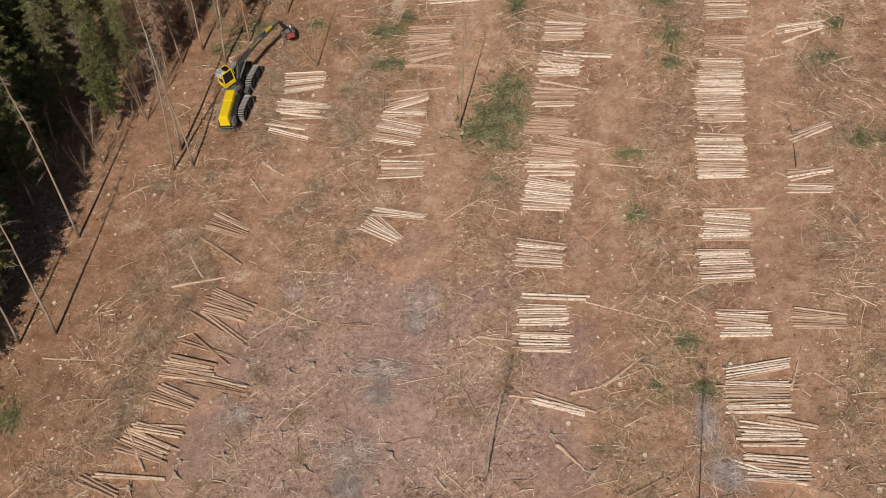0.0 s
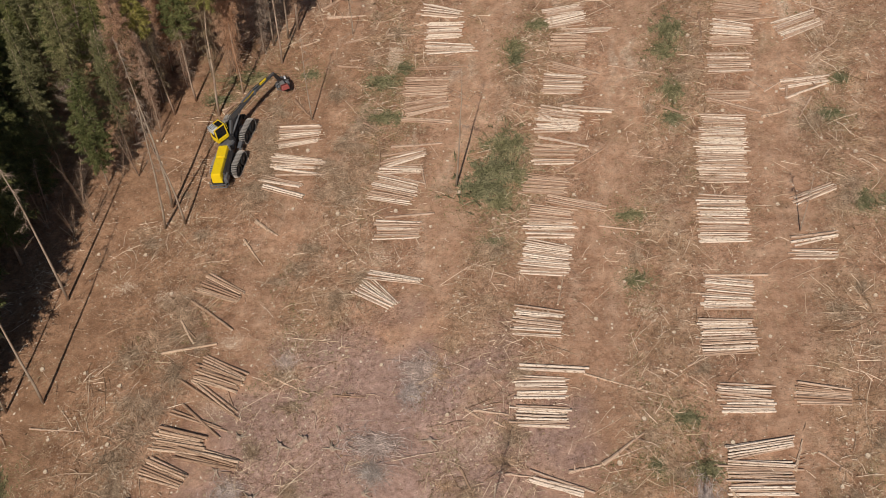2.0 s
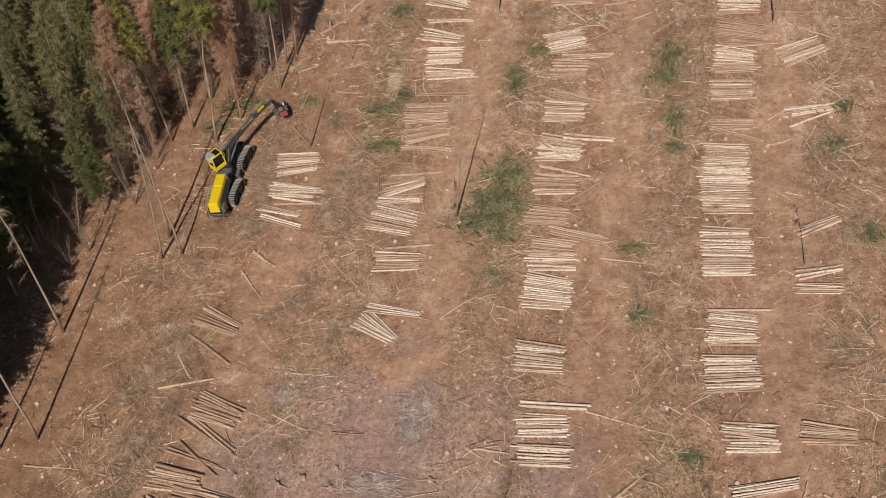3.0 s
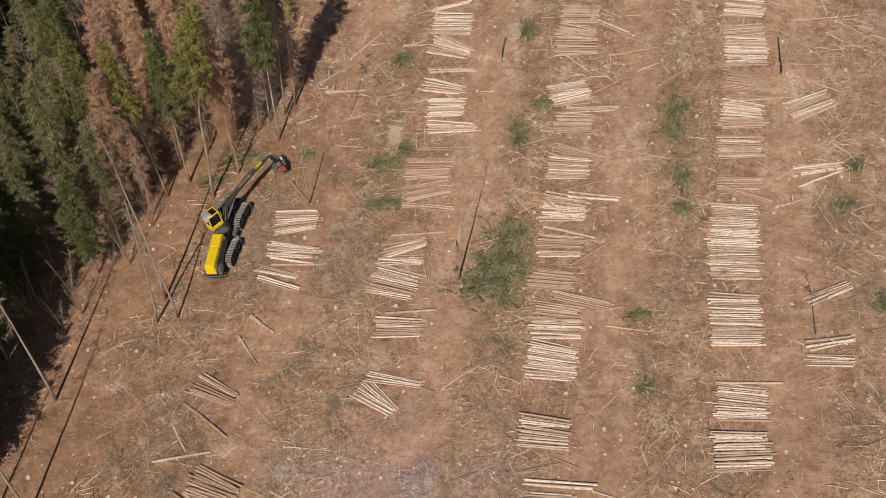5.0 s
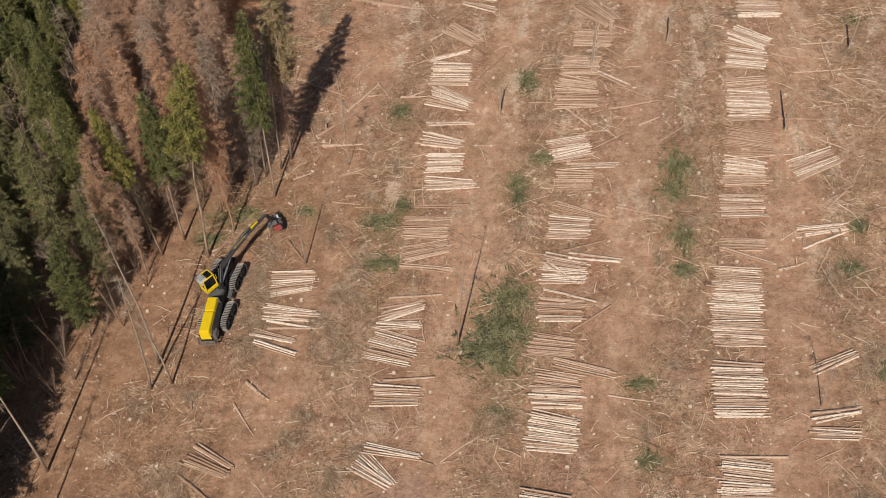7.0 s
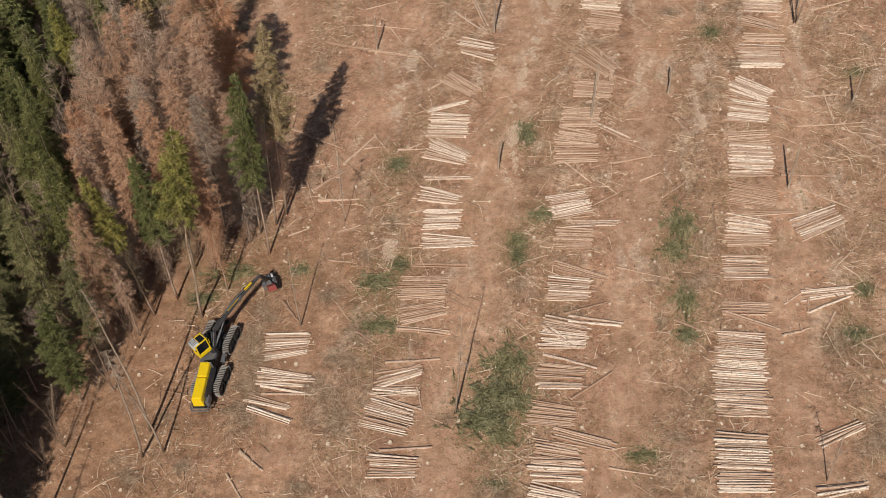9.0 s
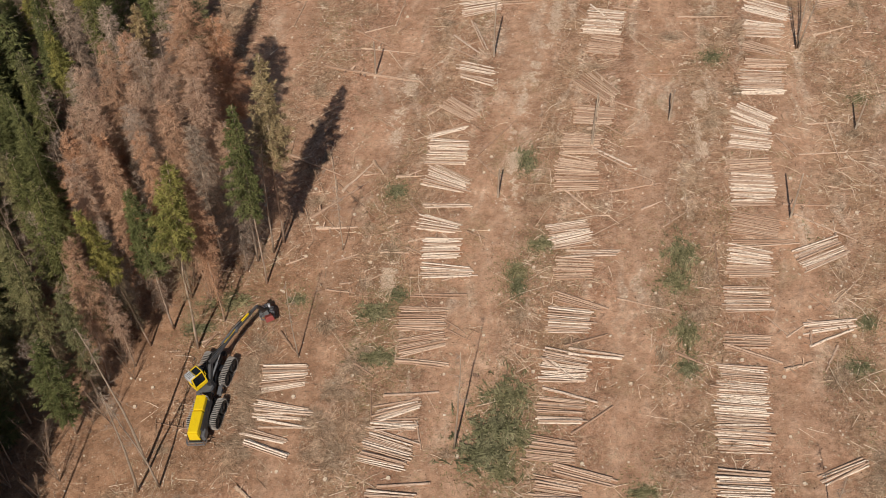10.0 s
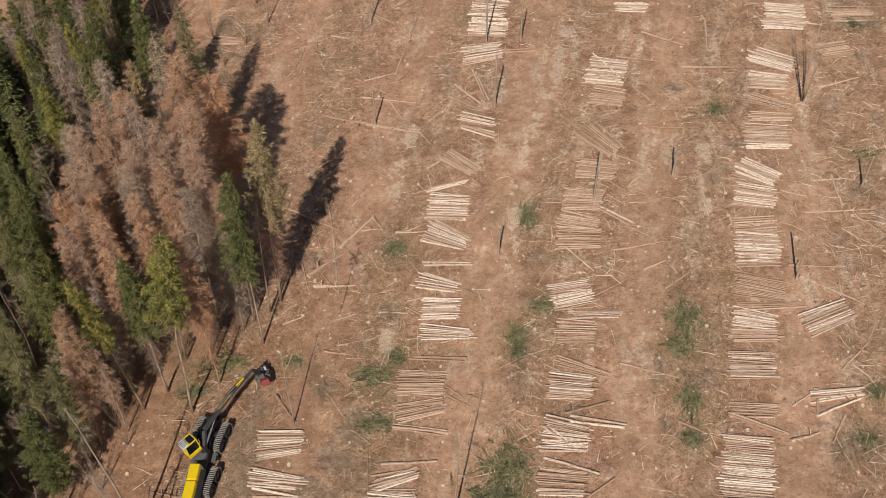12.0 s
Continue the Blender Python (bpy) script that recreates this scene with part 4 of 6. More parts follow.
    s.box(pose(-1.48, 0, 0.85), 0.4, 1.7, 0.26, bevel=0.03)
    part("rear_frame", s, BLACK, cart)
    s = Soup()
    s.box(pose(-2.95, 0.12, 1.66), 1.88, 0.86, 0.62, (0.95, 0.86), (0.02, 0.02), 0.08)
    part("engine_hood", s, YELLOW, cart, "yellow engine cover")
    s = Soup()
    s.box(pose(-1.30, 0.12, 1.66), 1.34, 0.86, 0.62, (0.93, 0.86), (-0.02, 0.02), 0.08)
    part("engine_hood", s, YELLOW, cart, "yellow engine cover")
    s = Soup()
    s.box(pose(-3.93, 0.13, 1.5), 0.12, 0.84, 0.86, (0.5, 0.88), (0.05, 0.01), 0.04)
    part("rear_cover", s, YELLOW, cart, "yellow rear panel")
    s = Soup()
    s.box(pose(-4.0, 0.15, 1.02), 0.1, 0.9, 0.3, bevel=0.03)
    for k in range(4):
        s.box(pose(-4.06, 0.15, 0.92 + 0.07 * k, 0, 25, 0), 0.05, 0.82, 0.02)
    part("radiator_grille", s, BLACK, cart, "dark louvred grille")
    s = Soup()
    for z in (0.8, 1.1):
        s.tube([(-3.8, -0.6, z), (-4.15, -0.5, z), (-4.15, 0.75, z), (-3.8, 0.85, z)], [0.045] * 4, 8)
    for y in (-0.5, 0.12, 0.75):
        s.tube([(-4.15, y, 0.75), (-4.15, y, 1.15)], [0.04, 0.04], 8)
    part("rear_guard", s, GREY, cart)
    s = Soup()
    s.tube([(-0.95, -0.42, 1.5), (-0.95, -0.42, 2.2), (-1.05, -0.42, 2.3)], [0.06, 0.06, 0.055], 10)
    part("exhaust_pipe", s, GREY, cart)
    s = Soup()
    s.box(pose(-3.55, -0.5, 1.25), 0.7, 0.3, 0.55, (0.9, 0.8), bevel=0.05)
    part("toolbox", s, GREY, cart)
    # front body
    s = Soup()
    s.box(pose(-0.15, 0.05, 0.9), 1.0, 0.55, 0.42, bevel=0.04)
    s.box(pose(1.9, 0.05, 0.88), 3.6, 0.7, 0.42, bevel=0.05)
    s.box(pose(2.35, 0, 0.85), 0.4, 1.7, 0.26, bevel=0.03)
    s.box(pose(3.75, 0.05, 0.8), 0.22, 1.2, 0.4, (0.6, 0.95), bevel=0.04)
    part("front_frame", s, BLACK, cart)
    s = Soup()
    s.tube([(0.55, 0.3, 1.05), (0.55, 0.3, 1.3)], [0.6, 0.56], 22)
    part("turntable", s, GREY, cart)
    for y in (-0.75, 0.85):
        s = Soup()
        s.box(pose(0.35, y, 0.95), 0.75, 0.32, 0.08, bevel=0.02)
        s.box(pose(0.35, y, 0.65), 0.6, 0.26, 0.05, bevel=0.02)
        part("step", s, GREY, cart)
    # cab, turned with the crane
    turn = pose(0.52, 0.64, 1.46, 0, 0, -40) @ Matrix.Diagonal((0.72, 0.64, 0.76, 1))
    s = Soup()
    s.box(turn @ pose(0, 0, 0.42), 1.55, 1.32, 0.45, (0.96, 0.98), bevel=0.06)
    cab = part("cab", s, YELLOW, cart, "yellow cab frame with dark glass")
    for cx in (-0.70, 0.68):
        for cy in (-0.58, 0.58):
            s = Soup()
            s.tube([turn @ Vector((cx, cy, 0.6)), turn @ Vector((cx * 0.95, cy, 1.98))], [0.06, 0.055], 8)
            part("post", s, YELLOW, cab)
    for y in (-0.58, 0.58):
        s = Soup()
        s.box(turn @ pose(0.02, y, 2.0), 1.42, 0.12, 0.12, bevel=0.03)
        part("roof_rail", s, YELLOW, cab)
    for x in (-0.66, 0.66, -0.12):
        s = Soup()
        s.box(turn @ pose(x, 0, 2.0), 0.12, 1.04, 0.11, bevel=0.03)
        part("cross_bar", s, YELLOW, cab)
    for name, mm, sx, sy, sz in (("windscreen", pose(0.69, 0, 1.33), 0.02, 1.02, 1.2), ("rear_window", pose(-0.69, 0, 1.33), 0.02, 1.02, 1.2),
                                 ("side_window", pose(0, 0.59, 1.33), 1.22, 0.02, 1.2), ("side_window", pose(0, -0.59, 1.33), 1.22, 0.02, 1.2),
                                 ("roof_window", pose(0.27, 0, 2.0), 0.68, 1.02, 0.02)):
        s = Soup()
        s.box(turn @ mm, sx, sy, sz, bevel=0.004)
        part(name, s, GLASS, cab, "dark tinted pane")
    s = Soup()
    s.box(turn @ pose(-0.5, 0, 2.1), 0.72, 1.2, 0.1, (0.94, 0.95), bevel=0.03)
    s.box(turn @ pose(-0.82, 0.0, 1.85), 0.14, 1.05, 0.6, bevel=0.03)
    part("roof_panel", s, WHITE, cab, "light grey roof with vents")
    s = Soup()
    for k in range(4):
        s.box(turn @ pose(-0.74 + 0.16 * k, 0.0, 2.16), 0.05, 0.9, 0.02)
    part("roof_vent", s, BLACK, cab)
    for k in range(4):
        s = Soup()
        s.box(turn @ pose(0.72, -0.45 + 0.3 * k, 2.08), 0.1, 0.16, 0.12, bevel=0.02)
        part("work_lamp", s, GREY, cab)
    for y in (-0.62, 0.62):
        s = Soup()
        s.tube([turn @ Vector((0.7, y, 1.2)), turn @ Vector((0.85, y * 1.1, 1.3)), turn @ Vector((0.85, y * 1.1, 1.95))], [0.02] * 3, 6)
        part("grab_rail", s, YELLOW, cab)
    # crane
    p0, p1 = Vector((0.75, -0.05, 1.35)), Vector((1.75, -0.15, 2.35))
    p2, p3 = Vector((4.6, -1.62, 2.6)), Vector((6.85, -2.82, 2.5))
    crane = part("crane_base", Soup(), BLACK, cart)
    s = Soup()
    s.tube([(p0.x, p0.y, 0.95), (p0.x, p0.y, 1.5)], [0.3, 0.24], 14)
    s.box(pose(p0.x, p0.y, 1.45), 0.45, 0.42, 0.5, (0.7, 0.8), bevel=0.05)
    crane.data = s.mesh("crane_base", BLACK)

    def beam(a, b, w0, w1, name, mat, owner, label=""):
        d = b - a
        m = Matrix.Translation((a + b) / 2) @ d.to_track_quat("Z", "X").to_matrix().to_4x4()
        s = Soup()
        s.box(m, w0, w0 * 0.8, d.length, (w1 / w0, w1 / w0), bevel=0.025)
        return part(name, s, mat, owner, label)

    q1 = p1 + Vector((0, 0, 0.1))
    beam(p0, p1, 0.36, 0.32, "main_boom", BOOM, crane)
    reach = beam(q1, p2, 0.33, 0.25, "main_boom", BOOM, crane)
    jib = beam(p2, p3, 0.25, 0.20, "jib", BOOM, crane)
    up = Vector((0, 0, 0.03))
    for a, b, f0, f1, own in ((q1, p2, 0.56, 0.98, reach), (p2, p3, 0.30, 0.62, jib)):
        d = b - a
        beam(a + d * f0 + up * 5.2, a + d * f1 + up * 4.6, 0.19, 0.17, "side_plate", YELLOW, own, "yellow painted boom plate")
    for a, b, lift in ((p0 + Vector((0.1, 0, 0.1)), q1.lerp(p2, 0.45), -0.1), (q1.lerp(p2, 0.5), p2.lerp(p3, 0.22), 0.32)):
        s = Soup()
        a2, b2 = a + Vector((0, 0, lift)), b + Vector((0, 0, lift))
        s.tube([a2, a2.lerp(b2, 0.6)], [0.085, 0.085], 10)
        s.tube([a2.lerp(b2, 0.55), b2], [0.045, 0.045], 8)
        part("cylinder", s, GREY, crane)
    for k in range(3):
        s = Soup()
        o = Vector((0.05, 0.14 - 0.12 * k, 0.16))
        s.tube([p0 + o + Vector((-0.2, 0, 0)), p1 + o * 1.3 + Vector((0, 0, 0.12)), q1.lerp(p2, 0.5) + o, p2 + o + Vector((0, 0, 0.15)),
                p2.lerp(p3, 0.5) + o, p3 + o * 0.5 + Vector((0, 0, -0.1))], [0.022] * 6, 6)
        part("hose", s, RUBBER, crane)
    s = Soup()
    s.tube([p2 + Vector((-0.2, 0, -0.05)), p2 + Vector((0.2, 0, 0.05))], [0.17, 0.17], 12)
    part("knuckle", s, GREY, crane)
    # felling head, lowered to the ground
    hp = Vector((7.55, -3.0, 0.75))
    head = part("felling_head", Soup(), BLACK, cart, "dark felling head with a red saw box")
    hm = Matrix.Translation(hp) @ pose(0, 0, 0, 0, 25, 20)
    s = Soup()
    s.tube([p3, p3 + Vector((0.15, 0.02, -0.35))], [0.10, 0.10], 8)
    s.tube([p3 + Vector((0.15, 0.02, -0.3)), hp + Vector((-0.1, 0, 0.35))], [0.14, 0.2], 10)
    s.box(hm @ pose(0, 0, 0.15), 1.3, 0.55, 0.5, (0.8, 0.7), bevel=0.05)
    head.data = s.mesh("felling_head", BLACK)
    s = Soup()
    s.box(hm @ pose(-0.75, -0.12, -0.15, 0, 0, 12), 0.6, 0.7, 0.42, (0.85, 0.8), bevel=0.05)
    part("saw_box", s, RED, head, "red saw box")
    s = Soup()
    s.box(hm @ pose(0.15, 0.2, 0.45), 0.4, 0.3, 0.16, bevel=0.03)
    s.box(hm @ pose(0.5, -0.3, 0.3), 0.35, 0.2, 0.25, bevel=0.03)
    s.box(hm @ pose(0.25, -0.05, 0.46), 0.5, 0.22, 0.12, bevel=0.03)
    part("cover", s, WHITE, head, "pale worn cover")
    for y in (-0.38, 0.38):
        s = Soup()
        s.tube([hm @ Vector((0.1, y, -0.25)), hm @ Vector((0.1, y, 0.15))], [0.2, 0.2], 12)
        part("feed_roller", s, GREY, head)
        for x in (0.55, -0.3):
            s = Soup()
            s.tube([hm @ Vector((x, y * 0.7, 0.2)), hm @ Vector((x + 0.05, y * 1.5, 0.0)), hm @ Vector((x + 0.05, y * 1.3, -0.35)), hm @ Vector((x, y * 0.4, -0.5))],
                   [0.06, 0.07, 0.06, 0.03], 6)
            part("knife", s, GREY, head)
    s = Soup()
    for k in range(2):
        s.tube([p3 + Vector((0, 0.1 - 0.2 * k, 0)), p3 + Vector((0.5, 0.25 - 0.5 * k, -0.5)), hp + Vector((0.1, 0.1 - 0.2 * k, 0.3))], [0.02] * 3, 6)
    part("hose", s, RUBBER, head)


build_harvester()


# ---- standing snags in the clearing ----
def snag(x, y, tall, lean=(0.0, 0.0), twigs=14, girth=0.95):
    ob = bare_tree("standing_snag", int(x * 10) + int(y * 77), tall, "thin bare dead stem standing in open ground", "snags", twigs, 0.6, start=0.45, girth=girth)
    ob.matrix_world = pose(x, y, height(x, y) - 0.1, lean[0], lean[1], 0)
    ob.scale = (1, 1, 1)


snag(2.44, 30.1, 10.6, (0, 1))
snag(1.39, 59.95, 12.6, (0, 1.9), 10)
snag(-10.3, 68.7, 8.5, (0, -2), 8)
snag(25.3, 53.2, 6.0, (0, -1), 10)
snag(14.5, 27.5, 12.0, girth=0.5)
snag(-7.5, 78.9, 8.5, twigs=20, girth=0.6)


def high_stump(x, y, tall, lean=(0.0, 0.0)):
    r = random.Random(int(x * 91) + int(y * 37))
    s = Soup()
    n = 5
    s.tube([(r.gauss(0, 0.006) * i, r.gauss(0, 0.006) * i, tall * i / (n - 1)) for i in range(n)], [0.095 - 0.035 * i / (n - 1) for i in range(n)], 8, True, 1)
    ob = new("broken_trunk", s.mesh("broken_trunk", SNAG, CUT_FACE))
    ob.matrix_world = pose(x, y, height(x, y) - 0.1, lean[0], lean[1], 0)
    tagged(ob, "broken dead trunk standing upright in bare soil", "tree trunk", "broken trunks")


high_stump(-5.5, 100.7, 4.0)
high_stump(5.7, 101.6, 6.2)
high_stump(5.35, 83.6, 3.4)
high_stump(28.2, 78.7, 5.0, (0, -2))
high_stump(20.5, 91.0, 3.6)
high_stump(5.2, 111.3, 7.6)
high_stump(35.5, 88.0, 3.4)
high_stump(-6.5, 116.1, 4.5)
high_stump(13.6, 88.8, 6.0)
high_stump(8.6, 111.0, 5.0)


def bush_tree(x, y, tall):
    """A leafless tree of several slender stems from one foot."""
    r = random.Random(9)
    tree = empty("bare_birch_tree", "leafless grey tree with several slender stems", "tree", m=pose(x, y, height(x, y) - 0.05))
    twigs = Soup()
    for k in range(4):
        q = k * 1.6 + 0.3
        tip = Vector((math.cos(q) * tall * 0.06, math.sin(q) * tall * 0.06, tall * r.uniform(0.75, 1.0)))
        pts = [Vector((0.12 * math.cos(q), 0.12 * math.sin(q), 0))] + [tip * f + Vector((math.cos(q), math.sin(q), 0)) * 0.2 * math.sin(f * 3.1) for f in (0.25, 0.5, 0.75, 1.0)]
        s = Soup()
        s.tube(pts, [0.07, 0.055, 0.04, 0.026, 0.01], 6)
        part("stem", s, SNAG, tree, smooth=True)
        for j in range(16):
            f = r.uniform(0.3, 0.98)
            p = tip * f + Vector((math.cos(q), math.sin(q), 0)) * 0.2 * math.sin(f * 3.1)
            d = Vector((r.uniform(-1, 1), r.uniform(-1, 1), r.uniform(0.4, 1.4))).normalized()
            twigs.tube([p, p + d * r.uniform(0.5, 1.5)], [0.02, 0.006], 3, False)
    tagged(part("branchwork", twigs, GREYED, tree), kind="stuff")


bush_tree(33.1, 99.0, 11.0)


# ---- fallen poles ----
POLES = {}


def fallen_pole(x, y, turn, length, thick, tone):
    r = random.Random(int(x * 13) + int(y * 101))
    key = (tone, r.randrange(4))
    if key not in POLES:
        q = random.Random(key[1] + 70)
        s = Soup()
        n = 7
        pts = [(i / (n - 1) - 0.5, 0.09 * q.gauss(0, 1), 0.05 * q.gauss(0, 1)) for i in range(n)]
        s.stem(pts, [0.5 * (1.1 - 0.7 * i / (n - 1)) for i in range(n)], 7)
        for k in range(5):
            i = q.randrange(1, n - 1)
            p = Vector(pts[i])
            s.tube([p, p + Vector((q.uniform(0.02, 0.05), q.choice((-1, 1)) * q.uniform(1, 3), q.uniform(0, 1.5)))], [0.02, 0.008], 4, False)
        POLES[key] = s.mesh("fallen_pole", LOG_TONES["faded" if tone == "pale" else "barked"], CUT_FACE)
    ob = new("fallen_pole", POLES[key])
    ob.matrix_world = lying(x, y, turn, thick * 0.6) @ Matrix.Diagonal((length, thick * 1.6, thick * 1.6, 1))
    tagged(ob, "thin pale delimbed pole fallen on the soil" if tone == "pale" else "thin dark branchy pole fallen on the soil", "pole", "fallen poles")


fallen_pole(8.92, 35.84, 11, 2.11, 0.14, "pale")
fallen_pole(11.29, 37.01, 36, 3.29, 0.17, "pale")
fallen_pole(-9.84, 43.12, -29, 2.79, 0.1, "barked")
fallen_pole(-6.00, 42.08, -7, 2.14, 0.09, "barked")
fallen_pole(-12.95, 57.13, -41, 2.40, 0.19, "barked")
fallen_pole(-13.72, 54.92, -57, 3.10, 0.12, "barked")
fallen_pole(2.24, 40.08, -36, 1.44, 0.12, "pale")
fallen_pole(3.31, 40.14, -12, 2.24, 0.12, "pale")
fallen_pole(3.91, 39.17, -34, 1.07, 0.12, "pale")
fallen_pole(4.91, 35.63, -11, 1.78, 0.1, "pale")
fallen_pole(7.53, 31.25, -50, 2.36, 0.17, "barked")
fallen_pole(1.68, 35.38, -66, 2.31, 0.12, "barked")
fallen_pole(-25.55, 40.95, -8, 3.93, 0.09, "pale")
fallen_pole(11.92, 41.54, -22, 5.47, 0.09, "barked")
fallen_pole(17.32, 43.24, 24, 2.82, 0.09, "pale")
fallen_pole(23.56, 35.21, -43, 2.26, 0.09, "pale")
fallen_pole(17.50, 33.16, -75, 1.72, 0.14, "barked")
fallen_pole(21.56, 35.88, 68, 2.14, 0.14, "barked")
fallen_pole(11.93, 29.09, 25, 3.03, 0.12, "barked")
fallen_pole(13.31, 54.49, -15, 3.69, 0.09, "pale")
fallen_pole(13.85, 52.97, -40, 2.16, 0.09, "pale")
fallen_pole(8.45, 49.71, 78, 2.89, 0.09, "barked")
fallen_pole(-8.10, 81.39, -4, 3.53, 0.19, "pale")
fallen_pole(-1.84, 115.65, 78, 5.76, 0.1, "barked")
fallen_pole(22.15, 109.33, -34, 4.45, 0.12, "pale")
fallen_pole(17.19, 84.67, -38, 2.91, 0.12, "pale")
fallen_pole(16.69, 83.30, 7, 4.17, 0.12, "pale")
fallen_pole(17.72, 81.13, 23, 1.95, 0.12, "pale")
fallen_pole(11.82, 82.38, -53, 3.40, 0.12, "pale")
fallen_pole(29.88, 79.88, -7, 4.01, 0.14, "pale")
fallen_pole(30.55, 77.35, -38, 5.17, 0.14, "pale")
fallen_pole(33.22, 89.01, 0, 2.76, 0.12, "pale")
fallen_pole(33.39, 86.92, -89, 5.15, 0.1, "barked")
fallen_pole(33.16, 85.47, -3, 5.53, 0.09, "pale")
fallen_pole(36.75, 100.87, 13, 3.77, 0.12, "pale")
fallen_pole(21.85, 75.04, -94, 5.06, 0.12, "barked")
fallen_pole(-7.04, 78.08, 18, 1.98, 0.1, "pale")
fallen_pole(-10.15, 79.88, 63, 1.06, 0.12, "barked")
fallen_pole(20.95, 96.84, -11, 3.20, 0.1, "pale")
fallen_pole(19.47, 96.29, -58, 2.16, 0.09, "pale")
fallen_pole(20.03, 100.30, -61, 3.36, 0.09, "barked")
fallen_pole(-12.78, 71.46, 55, 6.49, 0.07, "pale")
fallen_pole(-11.07, 69.86, -54, 2.99, 0.17, "barked")
fallen_pole(0.69, 71.20, -42, 4.50, 0.12, "pale")
fallen_pole(-5.28, 67.03, -41, 1.92, 0.14, "pale")
fallen_pole(-7.45, 74.64, -14, 2.42, 0.12, "pale")
fallen_pole(-4.61, 64.12, 93, 3.50, 0.09, "barked")
fallen_pole(1.90, 69.53, -34, 2.09, 0.1, "pale")
fallen_pole(-1.15, 61.18, -80, 2.37, 0.12, "pale")
fallen_pole(25.11, 68.38, -57, 2.34, 0.1, "pale")
fallen_pole(26.38, 67.92, 34, 2.02, 0.1, "pale")
fallen_pole(15.98, 71.16, -22, 4.45, 0.09, "pale")
fallen_pole(-18.97, 63.20, 164, 3.32, 0.12, "barked")
fallen_pole(-11.21, 78.19, 21, 1.90, 0.1, "pale")
fallen_pole(-17.40, 70.81, 53, 1.57, 0.17, "pale")
fallen_pole(-17.56, 70.87, 35, 1.09, 0.14, "pale")
fallen_pole(-24.53, 31.84, 32, 2.64, 0.12, "pale")
fallen_pole(-13.98, 42.55, -67, 2.11, 0.09, "pale")
fallen_pole(-16.90, 47.45, -49, 2.21, 0.09, "barked")
fallen_pole(-1.50, 82.76, -58, 1.82, 0.14, "barked")
fallen_pole(-0.20, 94.80, 63, 1.45, 0.15, "barked")
fallen_pole(0.18, 94.68, 37, 1.77, 0.15, "barked")
fallen_pole(-0.25, 93.49, -61, 1.56, 0.09, "pale")
fallen_pole(-1.79, 87.10, 24, 1.57, 0.1, "pale")
fallen_pole(4.43, 87.24, -58, 3.43, 0.12, "pale")
fallen_pole(-1.50, 79.42, 13, 1.30, 0.1, "pale")
fallen_pole(-1.38, 78.15, -33, 2.01, 0.12, "barked")
fallen_pole(-2.52, 78.14, -8, 1.01, 0.12, "pale")
fallen_pole(3.46, 79.48, -32, 1.93, 0.12, "barked")
fallen_pole(1.34, 75.13, 11, 1.56, 0.1, "pale")
fallen_pole(-4.91, 75.74, 27, 1.56, 0.09, "pale")
fallen_pole(-7.08, 75.41, 8, 0.98, 0.13, "pale")
fallen_pole(15.34, 105.22, -64, 4.90, 0.12, "pale")
fallen_pole(19.41, 106.63, -18, 4.03, 0.13, "pale")
fallen_pole(19.23, 113.20, -55, 4.13, 0.13, "pale")
fallen_pole(25.14, 112.00, 68, 4.59, 0.12, "pale")
fallen_pole(26.28, 109.17, -96, 4.31, 0.12, "barked")
fallen_pole(14.43, 92.41, -101, 10.04, 0.15, "barked")
fallen_pole(15.96, 90.03, -44, 2.71, 0.14, "pale")
fallen_pole(29.52, 86.73, -65, 2.97, 0.13, "pale")
fallen_pole(29.92, 87.77, -23, 2.19, 0.1, "pale")
fallen_pole(32.02, 108.54, -66, 4.53, 0.12, "barked")
fallen_pole(28.60, 70.16, -55, 2.09, 0.12, "pale")
fallen_pole(28.68, 68.00, 2, 3.54, 0.15, "pale")
fallen_pole(28.87, 68.39, -12, 3.24, 0.12, "pale")
fallen_pole(27.18, 67.03, -103, 1.51, 0.13, "pale")
fallen_pole(25.83, 64.79, 16, 2.11, 0.18, "barked")
fallen_pole(28.24, 65.30, -121, 2.52, 0.13, "pale")
fallen_pole(30.88, 71.29, 42, 3.45, 0.1, "barked")
fallen_pole(11.22, 68.30, 13, 3.40, 0.18, "barked")
fallen_pole(18.86, 65.82, -31, 3.33, 0.13, "pale")
fallen_pole(5.54, 90.54, 48, 5.36, 0.1, "pale")
fallen_pole(19.80, 79.82, 35, 3.57, 0.08, "barked")
fallen_pole(17.62, 92.93, -34, 3.79, 0.1, "pale")
fallen_pole(25.70, 104.66, -6, 4.88, 0.12, "pale")
fallen_pole(20.18, 102.30, -50, 1.75, 0.1, "pale")
fallen_pole(-8.03, 84.56, 38, 6.06, 0.20, "pale")
fallen_pole(-6.50, 87.19, 50, 4.25, 0.17, "pale")
fallen_pole(-4.80, 88.04, -61, 1.83, 0.20, "barked")
fallen_pole(-6.64, 84.46, -52, 5.33, 0.12, "barked")
fallen_pole(-10.34, 89.00, -34, 5.96, 0.15, "pale")
# next dark pole is no stem: it draws a broken trunk's cast shadow
fallen_pole(-9.00, 91.03, -100, 1.84, 0.15, "barked")
fallen_pole(-9.77, 86.57, -68, 4.70, 0.10, "barked")
fallen_pole(-8.39, 85.68, -84, 2.44, 0.14, "barked")
# next thin dark pole stands in for the shadow cast from the snag's foot
fallen_pole(-7.86, 81.62, -82, 5.50, 0.09, "barked")
fallen_pole(-2.03, 86.74, -3, 2.41, 0.13, "pale")
